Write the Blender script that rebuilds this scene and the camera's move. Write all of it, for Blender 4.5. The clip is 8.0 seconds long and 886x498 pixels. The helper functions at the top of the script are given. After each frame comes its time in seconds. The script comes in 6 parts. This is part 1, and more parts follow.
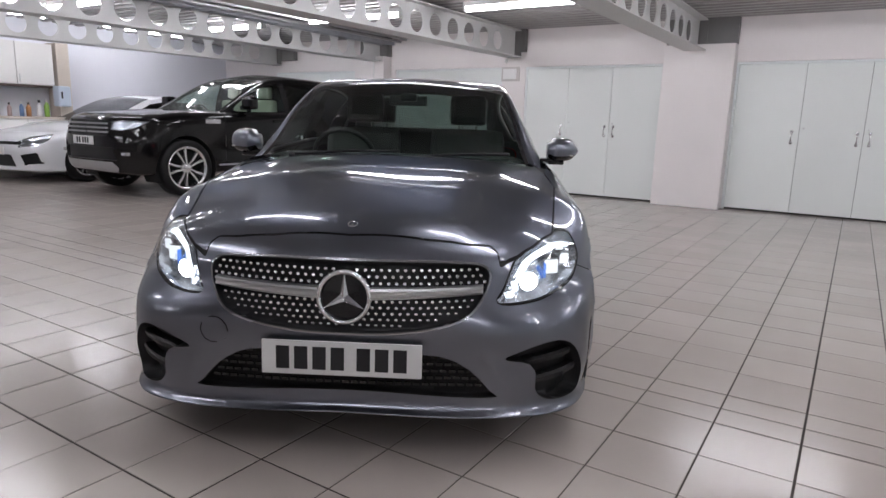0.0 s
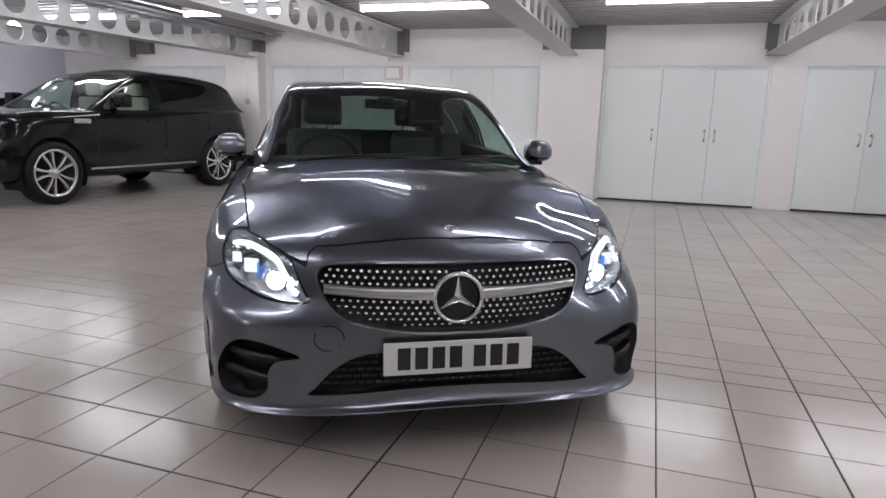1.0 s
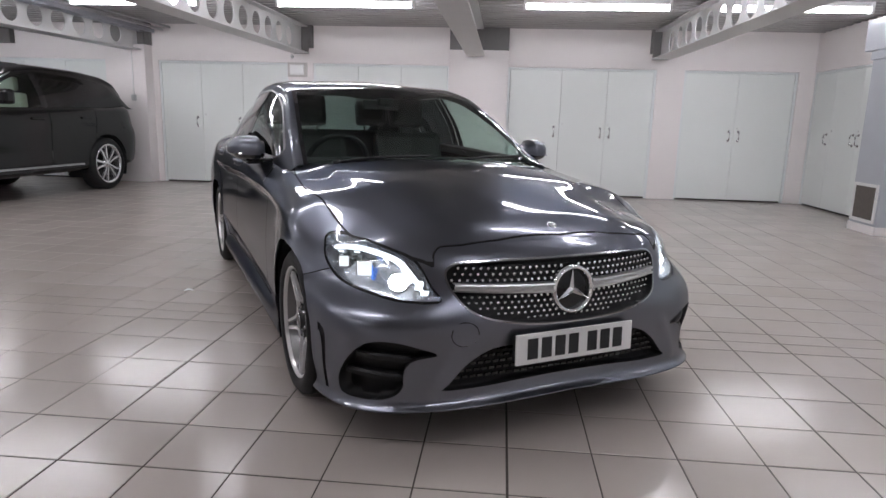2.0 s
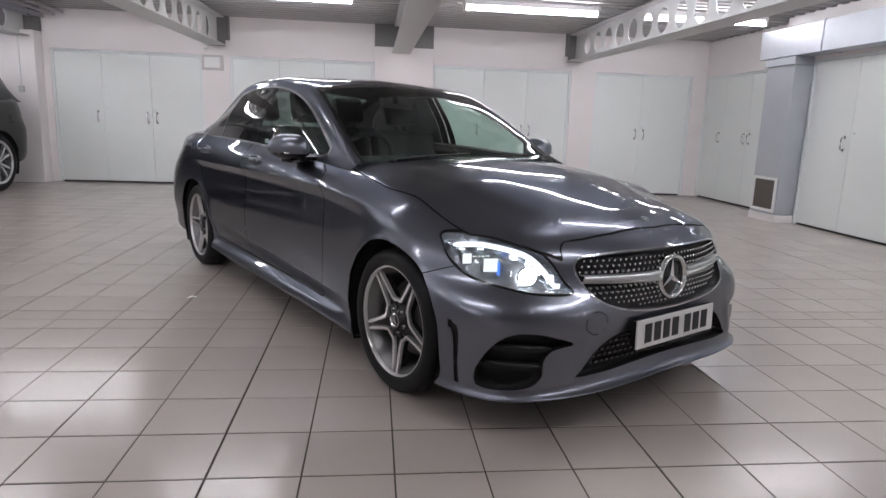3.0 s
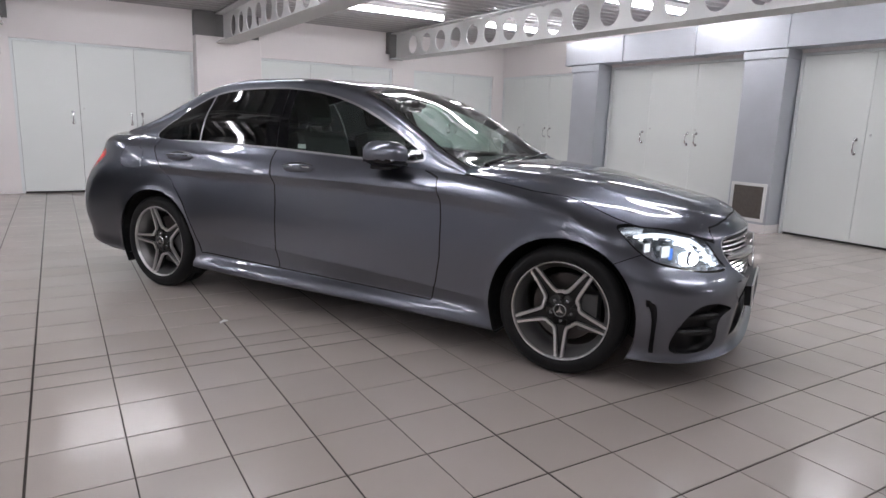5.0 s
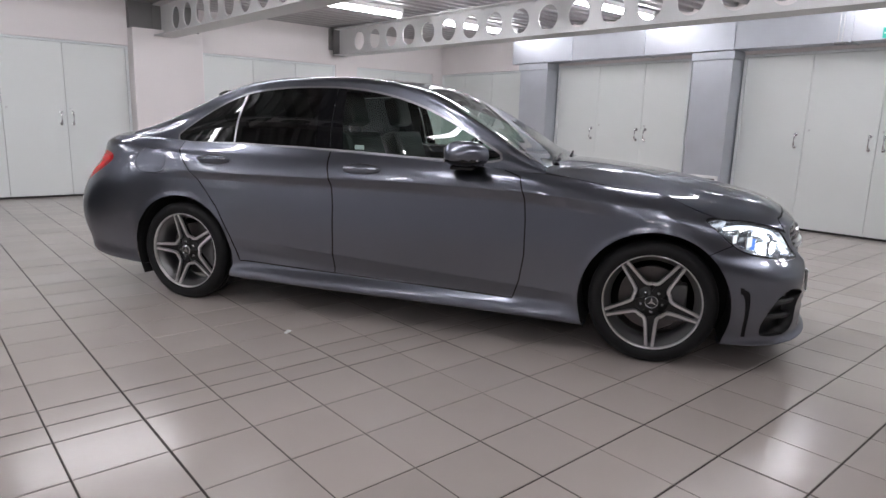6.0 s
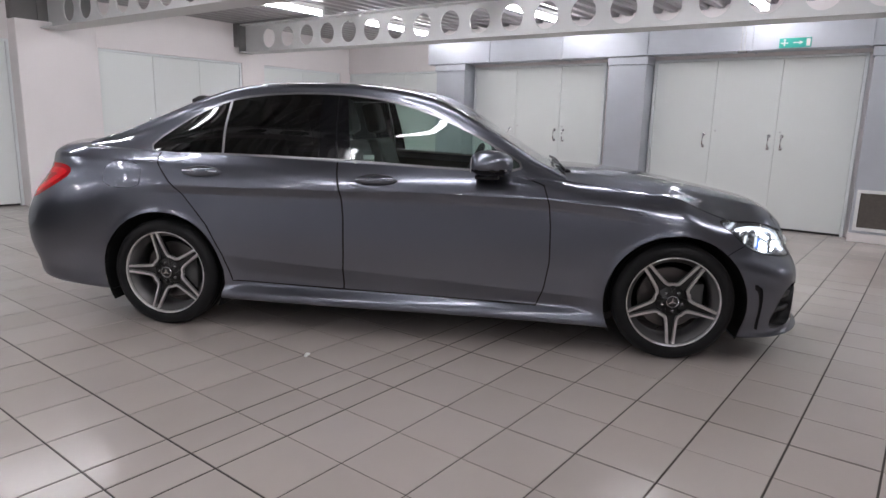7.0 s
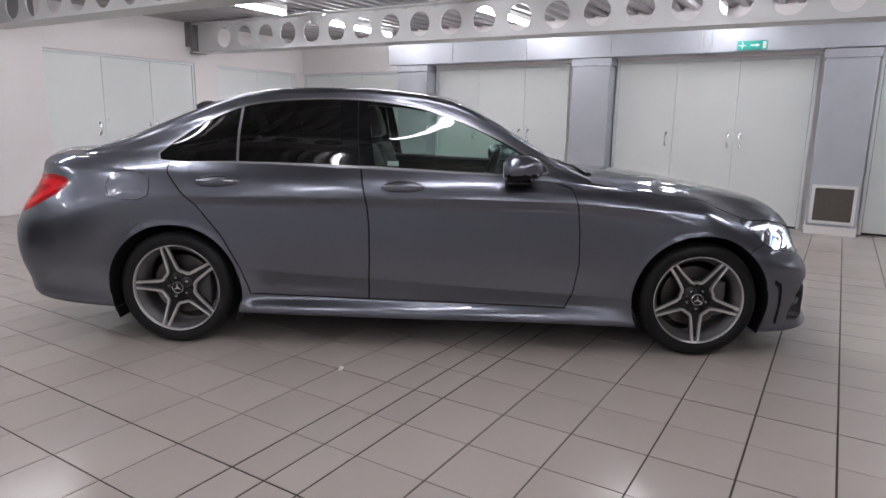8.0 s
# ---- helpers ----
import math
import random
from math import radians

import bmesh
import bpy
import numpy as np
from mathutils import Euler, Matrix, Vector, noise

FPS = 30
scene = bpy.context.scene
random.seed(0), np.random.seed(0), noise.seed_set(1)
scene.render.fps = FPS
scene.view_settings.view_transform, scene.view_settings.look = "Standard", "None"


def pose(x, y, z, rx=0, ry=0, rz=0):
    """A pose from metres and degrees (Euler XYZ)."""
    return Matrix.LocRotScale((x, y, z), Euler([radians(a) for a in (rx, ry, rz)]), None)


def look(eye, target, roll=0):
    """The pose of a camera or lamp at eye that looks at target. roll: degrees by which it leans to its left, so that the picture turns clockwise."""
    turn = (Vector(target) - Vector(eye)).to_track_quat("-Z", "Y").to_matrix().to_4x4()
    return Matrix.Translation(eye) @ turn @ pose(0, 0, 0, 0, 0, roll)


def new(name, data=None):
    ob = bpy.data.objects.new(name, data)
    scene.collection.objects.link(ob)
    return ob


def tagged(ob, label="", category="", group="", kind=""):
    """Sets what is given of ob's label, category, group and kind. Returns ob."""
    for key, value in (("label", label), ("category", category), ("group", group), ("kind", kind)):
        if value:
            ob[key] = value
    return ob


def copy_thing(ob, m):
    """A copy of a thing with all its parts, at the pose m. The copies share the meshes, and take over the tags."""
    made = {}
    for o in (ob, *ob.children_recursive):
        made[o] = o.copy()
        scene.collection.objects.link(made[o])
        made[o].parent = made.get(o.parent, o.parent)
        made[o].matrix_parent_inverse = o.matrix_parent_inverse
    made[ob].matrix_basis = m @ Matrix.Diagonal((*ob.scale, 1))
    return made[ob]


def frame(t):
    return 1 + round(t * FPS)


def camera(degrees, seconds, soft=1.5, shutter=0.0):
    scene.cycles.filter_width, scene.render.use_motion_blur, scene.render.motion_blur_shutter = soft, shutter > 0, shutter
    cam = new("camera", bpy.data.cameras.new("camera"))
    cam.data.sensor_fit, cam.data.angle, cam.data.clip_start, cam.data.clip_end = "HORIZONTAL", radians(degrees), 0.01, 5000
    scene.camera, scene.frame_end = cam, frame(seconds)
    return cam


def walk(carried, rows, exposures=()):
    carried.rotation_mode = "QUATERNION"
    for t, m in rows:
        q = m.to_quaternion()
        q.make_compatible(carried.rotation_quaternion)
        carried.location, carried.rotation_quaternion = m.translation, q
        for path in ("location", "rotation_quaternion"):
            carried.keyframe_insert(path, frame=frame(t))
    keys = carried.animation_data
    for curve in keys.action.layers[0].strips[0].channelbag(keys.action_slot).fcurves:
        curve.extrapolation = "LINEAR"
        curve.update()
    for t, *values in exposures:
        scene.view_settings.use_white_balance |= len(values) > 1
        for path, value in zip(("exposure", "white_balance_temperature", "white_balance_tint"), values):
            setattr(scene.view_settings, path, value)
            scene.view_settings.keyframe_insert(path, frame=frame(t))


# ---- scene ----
cam = camera(70.0, 8.0)
PATH = [
    (0, (1.282, 1.37, 1.138), (0.227, 3.023, 0.746), 1.7),
    (0.5, (0.915, 1.11, 1.149), (0.041, 2.865, 0.755), 1.6),
    (1, (0.534, 0.853, 1.16), (-0.068, 2.72, 0.769), 1.6),
    (1.5, (0.1, 0.68, 1.15), (-0.264, 2.606, 0.754), 1.7),
    (1.7, (-0.071, 0.621, 1.157), (-0.366, 2.561, 0.769), 1.6),
    (2.8, (-1.102, 0.463, 1.17), (-0.941, 2.415, 0.766), 2.0),
    (3, (-1.282, 0.473, 1.153), (-1.06, 2.422, 0.763), 2.0),
    (3.5, (-1.741, 0.52, 1.16), (-1.277, 2.425, 0.77), 2.0),
    (4, (-2.228, 0.618, 1.147), (-1.56, 2.461, 0.751), 2.1),
    (4.5, (-2.718, 0.713, 1.149), (-1.859, 2.477, 0.761), 1.8),
    (4.7, (-2.904, 0.775, 1.158), (-1.978, 2.505, 0.771), 1.9),
    (5.8, (-3.844, 1.359, 1.172), (-2.6, 2.875, 0.78), 1.8),
    (6, (-3.972, 1.472, 1.157), (-2.686, 2.954, 0.767), 1.7),
    (6.5, (-4.246, 1.785, 1.195), (-2.83, 3.142, 0.805), 1.6),
    (7, (-4.466, 2.087, 1.2), (-2.913, 3.286, 0.811), 1.5),
    (7.5, (-4.614, 2.379, 1.193), (-2.998, 3.49, 0.799), 1.3),
    (8, (-4.719, 2.522, 1.222), (-3.051, 3.555, 0.834), 1.0),
]
walk(cam, [(t, look(eye, target, roll)) for t, eye, target, roll in PATH])

# ---- light: a dim neutral world behind closed walls; the room is lit by its ceiling battens ----
world = bpy.data.worlds.new("world")
scene.world = world
world.use_nodes = True
world.node_tree.nodes["Background"].inputs[0].default_value = (0.9, 0.95, 1.0, 1)
world.node_tree.nodes["Background"].inputs[1].default_value = 0.15
BATTEN_GLOW = 24.3
scene.view_settings.exposure = 0.46

# ---- materials ----
def mat(name, color, rough=0.5, metal=0.0, coat=0.0, bump=0.0, bump_scale=200.0, mottle=0.0, mottle_scale=3.0,
        spec=0.5, rough_var=0.0, per_piece=0.0, grain_scale=(1, 1, 1)):
    """A surface with mottling at two scales, fine relief and optional clear coat."""
    m = bpy.data.materials.new(name)
    m.use_nodes = True
    nt = m.node_tree
    b = nt.nodes["Principled BSDF"]
    b.inputs["Base Color"].default_value = (*color, 1)
    b.inputs["Roughness"].default_value = rough
    b.inputs["Metallic"].default_value = metal
    b.inputs["Coat Weight"].default_value = coat
    b.inputs["Coat Roughness"].default_value = 0.03
    b.inputs["Specular IOR Level"].default_value = spec
    if not (mottle or bump or rough_var or per_piece):
        return m
    tc = nt.nodes.new("ShaderNodeTexCoord")
    mp = nt.nodes.new("ShaderNodeMapping")
    mp.inputs["Scale"].default_value = grain_scale
    nt.links.new(tc.outputs["Object"], mp.inputs[0])
    big = nt.nodes.new("ShaderNodeTexNoise")
    big.inputs["Scale"].default_value = mottle_scale
    big.inputs["Detail"].default_value = 4
    nt.links.new(mp.outputs[0], big.inputs["Vector"])
    fine = nt.nodes.new("ShaderNodeTexNoise")
    fine.inputs["Scale"].default_value = bump_scale
    fine.inputs["Detail"].default_value = 2
    nt.links.new(mp.outputs[0], fine.inputs["Vector"])
    if mottle or per_piece:
        val = nt.nodes.new("ShaderNodeMath")
        val.operation = "MULTIPLY_ADD"
        nt.links.new(big.outputs["Fac"], val.inputs[0])
        val.inputs[1].default_value = 2 * mottle
        val.inputs[2].default_value = 1 - mottle
        fac = val.outputs[0]
        if per_piece:
            info = nt.nodes.new("ShaderNodeObjectInfo")
            pv = nt.nodes.new("ShaderNodeMath")
            pv.operation = "MULTIPLY_ADD"
            nt.links.new(info.outputs["Random"], pv.inputs[0])
            pv.inputs[1].default_value = 2 * per_piece
            pv.inputs[2].default_value = 1 - per_piece
            mul = nt.nodes.new("ShaderNodeMath")
            mul.operation = "MULTIPLY"
            nt.links.new(fac, mul.inputs[0])
            nt.links.new(pv.outputs[0], mul.inputs[1])
            fac = mul.outputs[0]
        sc = nt.nodes.new("ShaderNodeVectorMath")
        sc.operation = "SCALE"
        sc.inputs[0].default_value = color
        nt.links.new(fac, sc.inputs["Scale"])
        nt.links.new(sc.outputs[0], b.inputs["Base Color"])
    if rough_var:
        rv = nt.nodes.new("ShaderNodeMath")
        rv.operation = "MULTIPLY_ADD"
        nt.links.new(big.outputs["Fac"], rv.inputs[0])
        rv.inputs[1].default_value = 2 * rough_var
        rv.inputs[2].default_value = rough - rough_var
        nt.links.new(rv.outputs[0], b.inputs["Roughness"])
    if bump:
        bp = nt.nodes.new("ShaderNodeBump")
        bp.inputs["Strength"].default_value = bump
        bp.inputs["Distance"].default_value = 0.002
        nt.links.new(fine.outputs["Fac"], bp.inputs["Height"])
        nt.links.new(bp.outputs[0], b.inputs["Normal"])
    return m


def glow(name, color, strength):
    m = bpy.data.materials.new(name)
    m.use_nodes = True
    nt = m.node_tree
    nt.nodes.clear()
    out = nt.nodes.new("ShaderNodeOutputMaterial")
    e = nt.nodes.new("ShaderNodeEmission")
    e.inputs[0].default_value = (*color, 1)
    e.inputs[1].default_value = strength
    nt.links.new(e.outputs[0], out.inputs[0])
    return m


def glass(name, tint, rough=0.0):
    """Thin glazing: tinted see-through with a mirror-like sheen by Fresnel."""
    m = bpy.data.materials.new(name)
    m.use_nodes = True
    nt = m.node_tree
    nt.nodes.clear()
    out = nt.nodes.new("ShaderNodeOutputMaterial")
    tr = nt.nodes.new("ShaderNodeBsdfTransparent")
    tr.inputs[0].default_value = (*tint, 1)
    gl = nt.nodes.new("ShaderNodeBsdfGlossy")
    gl.inputs["Roughness"].default_value = rough
    gl.inputs[0].default_value = (1, 1, 1, 1)
    lw = nt.nodes.new("ShaderNodeLayerWeight")
    lw.inputs[0].default_value = 0.5
    pw = nt.nodes.new("ShaderNodeMath")
    pw.operation = "POWER"
    pw.inputs[1].default_value = 5.0
    nt.links.new(lw.outputs["Facing"], pw.inputs[0])
    fr = nt.nodes.new("ShaderNodeMath")
    fr.operation = "MULTIPLY_ADD"
    fr.inputs[1].default_value = 0.95
    fr.inputs[2].default_value = 0.05
    nt.links.new(pw.outputs[0], fr.inputs[0])
    mx = nt.nodes.new("ShaderNodeMixShader")
    nt.links.new(fr.outputs[0], mx.inputs[0])
    nt.links.new(tr.outputs[0], mx.inputs[1])
    nt.links.new(gl.outputs[0], mx.inputs[2])
    nt.links.new(mx.outputs[0], out.inputs[0])
    return m


M_WALL = mat("wall_paint", (0.80, 0.76, 0.75), 0.55, mottle=0.05, mottle_scale=1.3, bump=0.15, bump_scale=90)
M_WALL_BLUE = mat("white_cladding", (0.78, 0.79, 0.85), 0.4, mottle=0.03, mottle_scale=0.8, bump=0.08, bump_scale=60)
M_DOOR = mat("cupboard_door_paint", (0.765, 0.795, 0.775), 0.32, mottle=0.035, mottle_scale=1.1, bump=0.06, bump_scale=45, per_piece=0.02)
M_FRAME = mat("cupboard_frame_paint", (0.76, 0.79, 0.79), 0.4, mottle=0.03, bump=0.05)
M_DARKGAP = mat("dark_gap", (0.03, 0.03, 0.03), 0.8, mottle=0.2)
M_STEELWHITE = mat("beam_paint", (0.62, 0.62, 0.61), 0.42, mottle=0.06, mottle_scale=2.0, bump=0.1, bump_scale=70)
M_STEELDARK = mat("dark_steel", (0.16, 0.155, 0.15), 0.55, mottle=0.15, mottle_scale=5)
M_DECK = mat("ceiling_deck", (0.42, 0.41, 0.41), 0.45, metal=0.35, mottle=0.10, mottle_scale=1.5, bump=0.05)
M_GALV = mat("galvanised_duct", (0.52, 0.54, 0.58), 0.50, metal=0.65, mottle=0.10, mottle_scale=4, rough_var=0.10, bump=0.05, bump_scale=25)
M_CHROME = mat("chrome", (0.78, 0.79, 0.80), 0.08, metal=1.0, rough_var=0.03)
M_SATIN = mat("satin_metal", (0.60, 0.60, 0.60), 0.3, metal=0.9, rough_var=0.05)
M_TILE = mat("floor_tile", (0.415, 0.366, 0.336), 0.19, mottle=0.07, mottle_scale=2.2, bump=0.05, bump_scale=160, rough_var=0.04, per_piece=0.045)
M_GROUT = mat("grout", (0.042, 0.032, 0.027), 0.9, mottle=0.35, mottle_scale=4)
M_BATTEN = glow("batten_glow", (0.975, 0.967, 1.04), BATTEN_GLOW)
M_WHITEPLASTIC = mat("white_plastic", (0.78, 0.78, 0.77), 0.35, mottle=0.03)
M_VENT = mat("vent_mesh", (0.10, 0.085, 0.075), 0.6, mottle=0.25, mottle_scale=30)
# ---- mesh helpers ----
def mesh_object(name, bm, material, parent=None, label="", smooth=False):
    me = bpy.data.meshes.new(name)
    bm.to_mesh(me)
    bm.free()
    if material is not None:
        me.materials.append(material)
    if smooth:
        me.polygons.foreach_set("use_smooth", [True] * len(me.polygons))
    ob = new(name, me)
    if parent is not None:
        ob.parent = parent
    if label:
        ob["label"] = label
    return ob


def part(name, bm, material, parent, label="", smooth=False):
    return mesh_object(name, bm, material, parent, label, smooth)


def add_box(bm, x0, x1, y0, y1, z0, z1, bevel=0.0):
    vs = [bm.verts.new((x, y, z)) for x in (x0, x1) for y in (y0, y1) for z in (z0, z1)]
    fs = [bm.faces.new([vs[i] for i in q]) for q in
          ((0, 1, 3, 2), (4, 6, 7, 5), (0, 4, 5, 1), (2, 3, 7, 6), (0, 2, 6, 4), (1, 5, 7, 3))]
    if bevel:
        es = {e for f in fs for e in f.edges}
        bmesh.ops.bevel(bm, geom=list(es), offset=bevel, segments=2, affect="EDGES", profile=0.6)
    return bm


def box(x0, x1, y0, y1, z0, z1, bevel=0.0):
    return add_box(bmesh.new(), min(x0, x1), max(x0, x1), min(y0, y1), max(y0, y1), min(z0, z1), max(z0, z1), bevel)


def add_tube(bm, points, r, seg=8, closed=False):
    """A round bar along a line of points."""
    pts = [Vector(p) for p in points]
    rings = []
    for i, p in enumerate(pts):
        a = pts[i - 1] if (i or closed) else p
        b = pts[(i + 1) % len(pts)] if (i < len(pts) - 1 or closed) else p
        d = (b - a).normalized()
        side = d.cross(Vector((0, 0, 1)))
        if side.length < 0.05:
            side = d.cross(Vector((0, 1, 0)))
        side.normalize()
        up = side.cross(d)
        rr = r[i] if isinstance(r, (list, tuple)) else r
        rings.append([bm.verts.new(p + (side * math.cos(a_) + up * math.sin(a_)) * rr) for a_ in
                      [2 * math.pi * k / seg for k in range(seg)]])
    n = len(rings)
    for i in range(n if closed else n - 1):
        for k in range(seg):
            bm.faces.new((rings[i][k], rings[i][(k + 1) % seg], rings[(i + 1) % n][(k + 1) % seg], rings[(i + 1) % n][k]))
    if not closed:
        bm.faces.new(rings[0][::-1])
        bm.faces.new(rings[-1])
    return bm


def add_lathe(bm, profile, seg=48, axis="Y", center=(0, 0, 0), close=False):
    """Turns a profile of (offset along the axis, radius) about the axis."""
    rings = []
    for o, r in profile:
        ring = []
        for k in range(seg):
            a = 2 * math.pi * k / seg
            c, s = r * math.cos(a), r * math.sin(a)
            p = {"Y": (c, o, s), "X": (o, c, s), "Z": (c, s, o)}[axis]
            ring.append(bm.verts.new((p[0] + center[0], p[1] + center[1], p[2] + center[2])))
        rings.append(ring)
    for i in range(len(rings) - 1):
        for k in range(seg):
            bm.faces.new((rings[i][k], rings[i][(k + 1) % seg], rings[i + 1][(k + 1) % seg], rings[i + 1][k]))
    if close:
        for ring in (rings[0], rings[-1]):
            bm.faces.new(ring)
    return bm


def finish(bm):
    bmesh.ops.recalc_face_normals(bm, faces=bm.faces)
    return bm


def thing(name, label, category, group="", at=None, kind=""):
    ob = new(name)
    ob.empty_display_size = 0.1
    if at is not None:
        ob.matrix_basis = at
    return tagged(ob, label, category, group, kind)


def structure(name, bm, material, label):
    return tagged(mesh_object(name, bm, material), label, "structure", kind="structure")


# ---- the shell of the room ----
X_LEFT, X_RIGHT, X_NOOK, Y_NOOK, Y_SOUTH, Y_NORTH, Z_DECK = -11.4, 4.30, 4.60, 8.92, -5.0, 11.56, 2.72
structure("floor", box(X_LEFT - 0.2, X_NOOK + 0.25, Y_SOUTH - 0.2, Y_NORTH + 0.25, -0.2, -0.0025), M_GROUT,
          "dark grout bed under beige-grey ceramic floor tiles")

north = bmesh.new()
add_box(north, X_LEFT - 0.2, X_NOOK + 0.25, Y_NORTH + 0.03, Y_NORTH + 0.23, 0.0, 2.95)
add_box(north, X_LEFT, X_NOOK + 0.03, Y_NORTH - 0.03, Y_NORTH + 0.03, 2.11, 2.77)
PIERS = [(-7.30, -6.40), (-4.07, -3.63), (2.11, 2.55), (4.33, 4.60)]
for a, b in PIERS:
    add_box(north, a, b, Y_NORTH - 0.05, Y_NORTH + 0.03, 0.0, 2.11)
add_box(north, X_LEFT, -9.7, Y_NORTH - 0.03, Y_NORTH + 0.03, 0.0, 2.11)
structure("wall_north", north, M_WALL, "off-white painted wall with piers between built-in cupboards")
structure("pillar", box(-1.285, -0.31, Y_NORTH - 0.27, Y_NORTH + 0.03, 0.0, 2.345, 0.012), M_WALL,
          "broad white painted pillar under a ceiling beam")
structure("pillar", box(-7.22, -6.50, Y_NORTH - 0.3, Y_NORTH - 0.051, 0.0, 2.345, 0.012), M_WALL,
          "white painted pillar beside the black car")
east = bmesh.new()
add_box(east, X_RIGHT + 0.04, X_NOOK + 0.24, Y_SOUTH - 0.2, Y_NOOK, 0.0, 2.95)
add_box(east, X_RIGHT - 0.02, X_RIGHT + 0.04, Y_SOUTH, Y_NOOK, 2.11, 2.70)
add_box(east, X_NOOK + 0.04, X_NOOK + 0.24, Y_NOOK, Y_NORTH + 0.03, 0.0, 2.95)
add_box(east, X_NOOK - 0.02, X_NOOK + 0.04, Y_NOOK, Y_NORTH - 0.03, 2.11, 2.70)
structure("wall_east", east, M_WALL, "off-white painted wall above a row of cupboards")
structure("wall_west", box(X_LEFT - 0.2, X_LEFT, Y_SOUTH - 0.2, Y_NORTH + 0.03, 0.0, 2.95), M_WALL_BLUE,
          "bluish white clad wall behind the parked cars")
# unseen wall, added to close the room and return its light
structure("wall_south", box(X_LEFT, X_RIGHT + 0.04, Y_SOUTH - 0.2, Y_SOUTH, 0.0, 2.95), M_WALL, "plain off-white wall added out of view to close the room")


def deck():
    """Trapezoid-ribbed metal deck; the ribs run across the beams."""
    bm = bmesh.new()
    y, prof = Y_SOUTH - 0.1, []
    while y < Y_NORTH + 0.1:
        prof += [(y, 0.0), (y + 0.075, 0.0), (y + 0.10, 0.045), (y + 0.175, 0.045)]
        y += 0.20
    a = [bm.verts.new((X_LEFT - 0.1, p, Z_DECK + h)) for p, h in prof]
    b = [bm.verts.new((X_NOOK + 0.1, p, Z_DECK + h)) for p, h in prof]
    for i in range(len(prof) - 1):
        bm.faces.new((a[i], a[i + 1], b[i + 1], b[i]))
    add_box(bm, X_LEFT - 0.2, X_NOOK + 0.24, Y_SOUTH - 0.2, Y_NORTH + 0.23, 2.95, 3.05)
    return bm


structure("ceiling", deck(), M_DECK, "ribbed grey metal deck ceiling")

# ---- cellular beams ----
BEAM_X = [-9.55, -6.70, -3.80, -0.85, 2.12]


def beam_web(length, height, pitch, hole, thick):
    bm = bmesh.new()
    n, seg = int(length / pitch), 32
    for side in (-1, 1):
        for i in range(n):
            y = -pitch * (i + 0.5) - 0.384
            inner, outer = [], []
            for k in range(seg):
                a = 2 * math.pi * (k + 0.5) / seg
                c, s = math.cos(a), math.sin(a)
                inner.append(bm.verts.new((side * thick / 2, y + c * hole / 2, height / 2 + s * hole / 2)))
                m = max(abs(c) / (pitch / 2), abs(s) / (height / 2))
                outer.append(bm.verts.new((side * thick / 2, y + c / m, height / 2 + s / m)))
            for k in range(seg):
                bm.faces.new((inner[k], inner[(k + 1) % seg], outer[(k + 1) % seg], outer[k]))
    add_box(bm, -thick / 2, thick / 2, -0.384, 0.0, 0.0, height)
    for i in range(n):
        y = -pitch * (i + 0.5) - 0.384
        add_ring = []
        for sx in (-1, 1):
            add_ring.append([bm.verts.new((sx * thick / 2, y + math.cos(2 * math.pi * (k + 0.5) / seg) * hole / 2,
                                           height / 2 + math.sin(2 * math.pi * (k + 0.5) / seg) * hole / 2)) for k in range(seg)])
        for k in range(seg):
            bm.faces.new((add_ring[0][k], add_ring[0][(k + 1) % seg], add_ring[1][(k + 1) % seg], add_ring[1][k]))
    return bm


def cellular_beam(x):
    slope = math.degrees(math.atan2(0.055, 6.0))
    ob = thing("steel_beam", "light grey painted cellular steel ceiling beam with round holes", "beam", "ceiling beams",
               pose(x, Y_NORTH - 0.17, 2.268, slope))
    length, h = 16.2, 0.412
    part("web", beam_web(length, h, 0.453, 0.295, 0.014), M_STEELWHITE, ob)
    part("bottom_flange", box(-0.15, 0.15, -length, 0.0, -0.014, 0.0, 0.003), M_STEELWHITE, ob)
    part("top_flange", box(-0.12, 0.12, -length, 0.0, h, h + 0.016, 0.003), M_STEELWHITE, ob)
    # dark colour puts in the shade where the beam meets the wall
    part("end_plate", box(-0.13, 0.13, 0.0, 0.016, -0.02, h + 0.03), M_STEELDARK, ob, "end plate, coloured dark for the shade at the wall")
    return ob


for x in BEAM_X:
    cellular_beam(x)
# column heads in dark steel colour, which paints the shade behind the beam ends
for x0, x1 in ((-1.285, -0.31), (1.97, 2.27), (-3.96, -3.62), (-7.2, -6.5), (-9.7, -9.05)):
    tagged(mesh_object("column_head", box(x0, x1, Y_NORTH - 0.15, Y_NORTH - 0.035, 2.35, 2.715, 0.004), M_STEELDARK),
           "steel column head behind the beam end, coloured dark for the shade there", "column", "column heads")


# ---- lighting battens ----
def batten():
    ob = thing("ceiling_light", "lit white fluorescent batten fixed under the ceiling deck", "ceiling light", "ceiling lights")
    part("housing", box(-0.9, 0.9, -0.045, 0.045, -0.015, 0.045, 0.008), M_WHITEPLASTIC, ob)
    bm = bmesh.new()
    add_tube(bm, [(-0.87, 0, -0.045), (0.87, 0, -0.045)], 0.036, 12)
    part("diffuser", bm, M_BATTEN, ob, "glowing diffuser", smooth=True)
    for s in (-1, 1):
        part("end_cap", box(s * 0.87, s * 0.905, -0.05, 0.05, -0.09, 0.045, 0.008), M_WHITEPLASTIC, ob)
    return ob


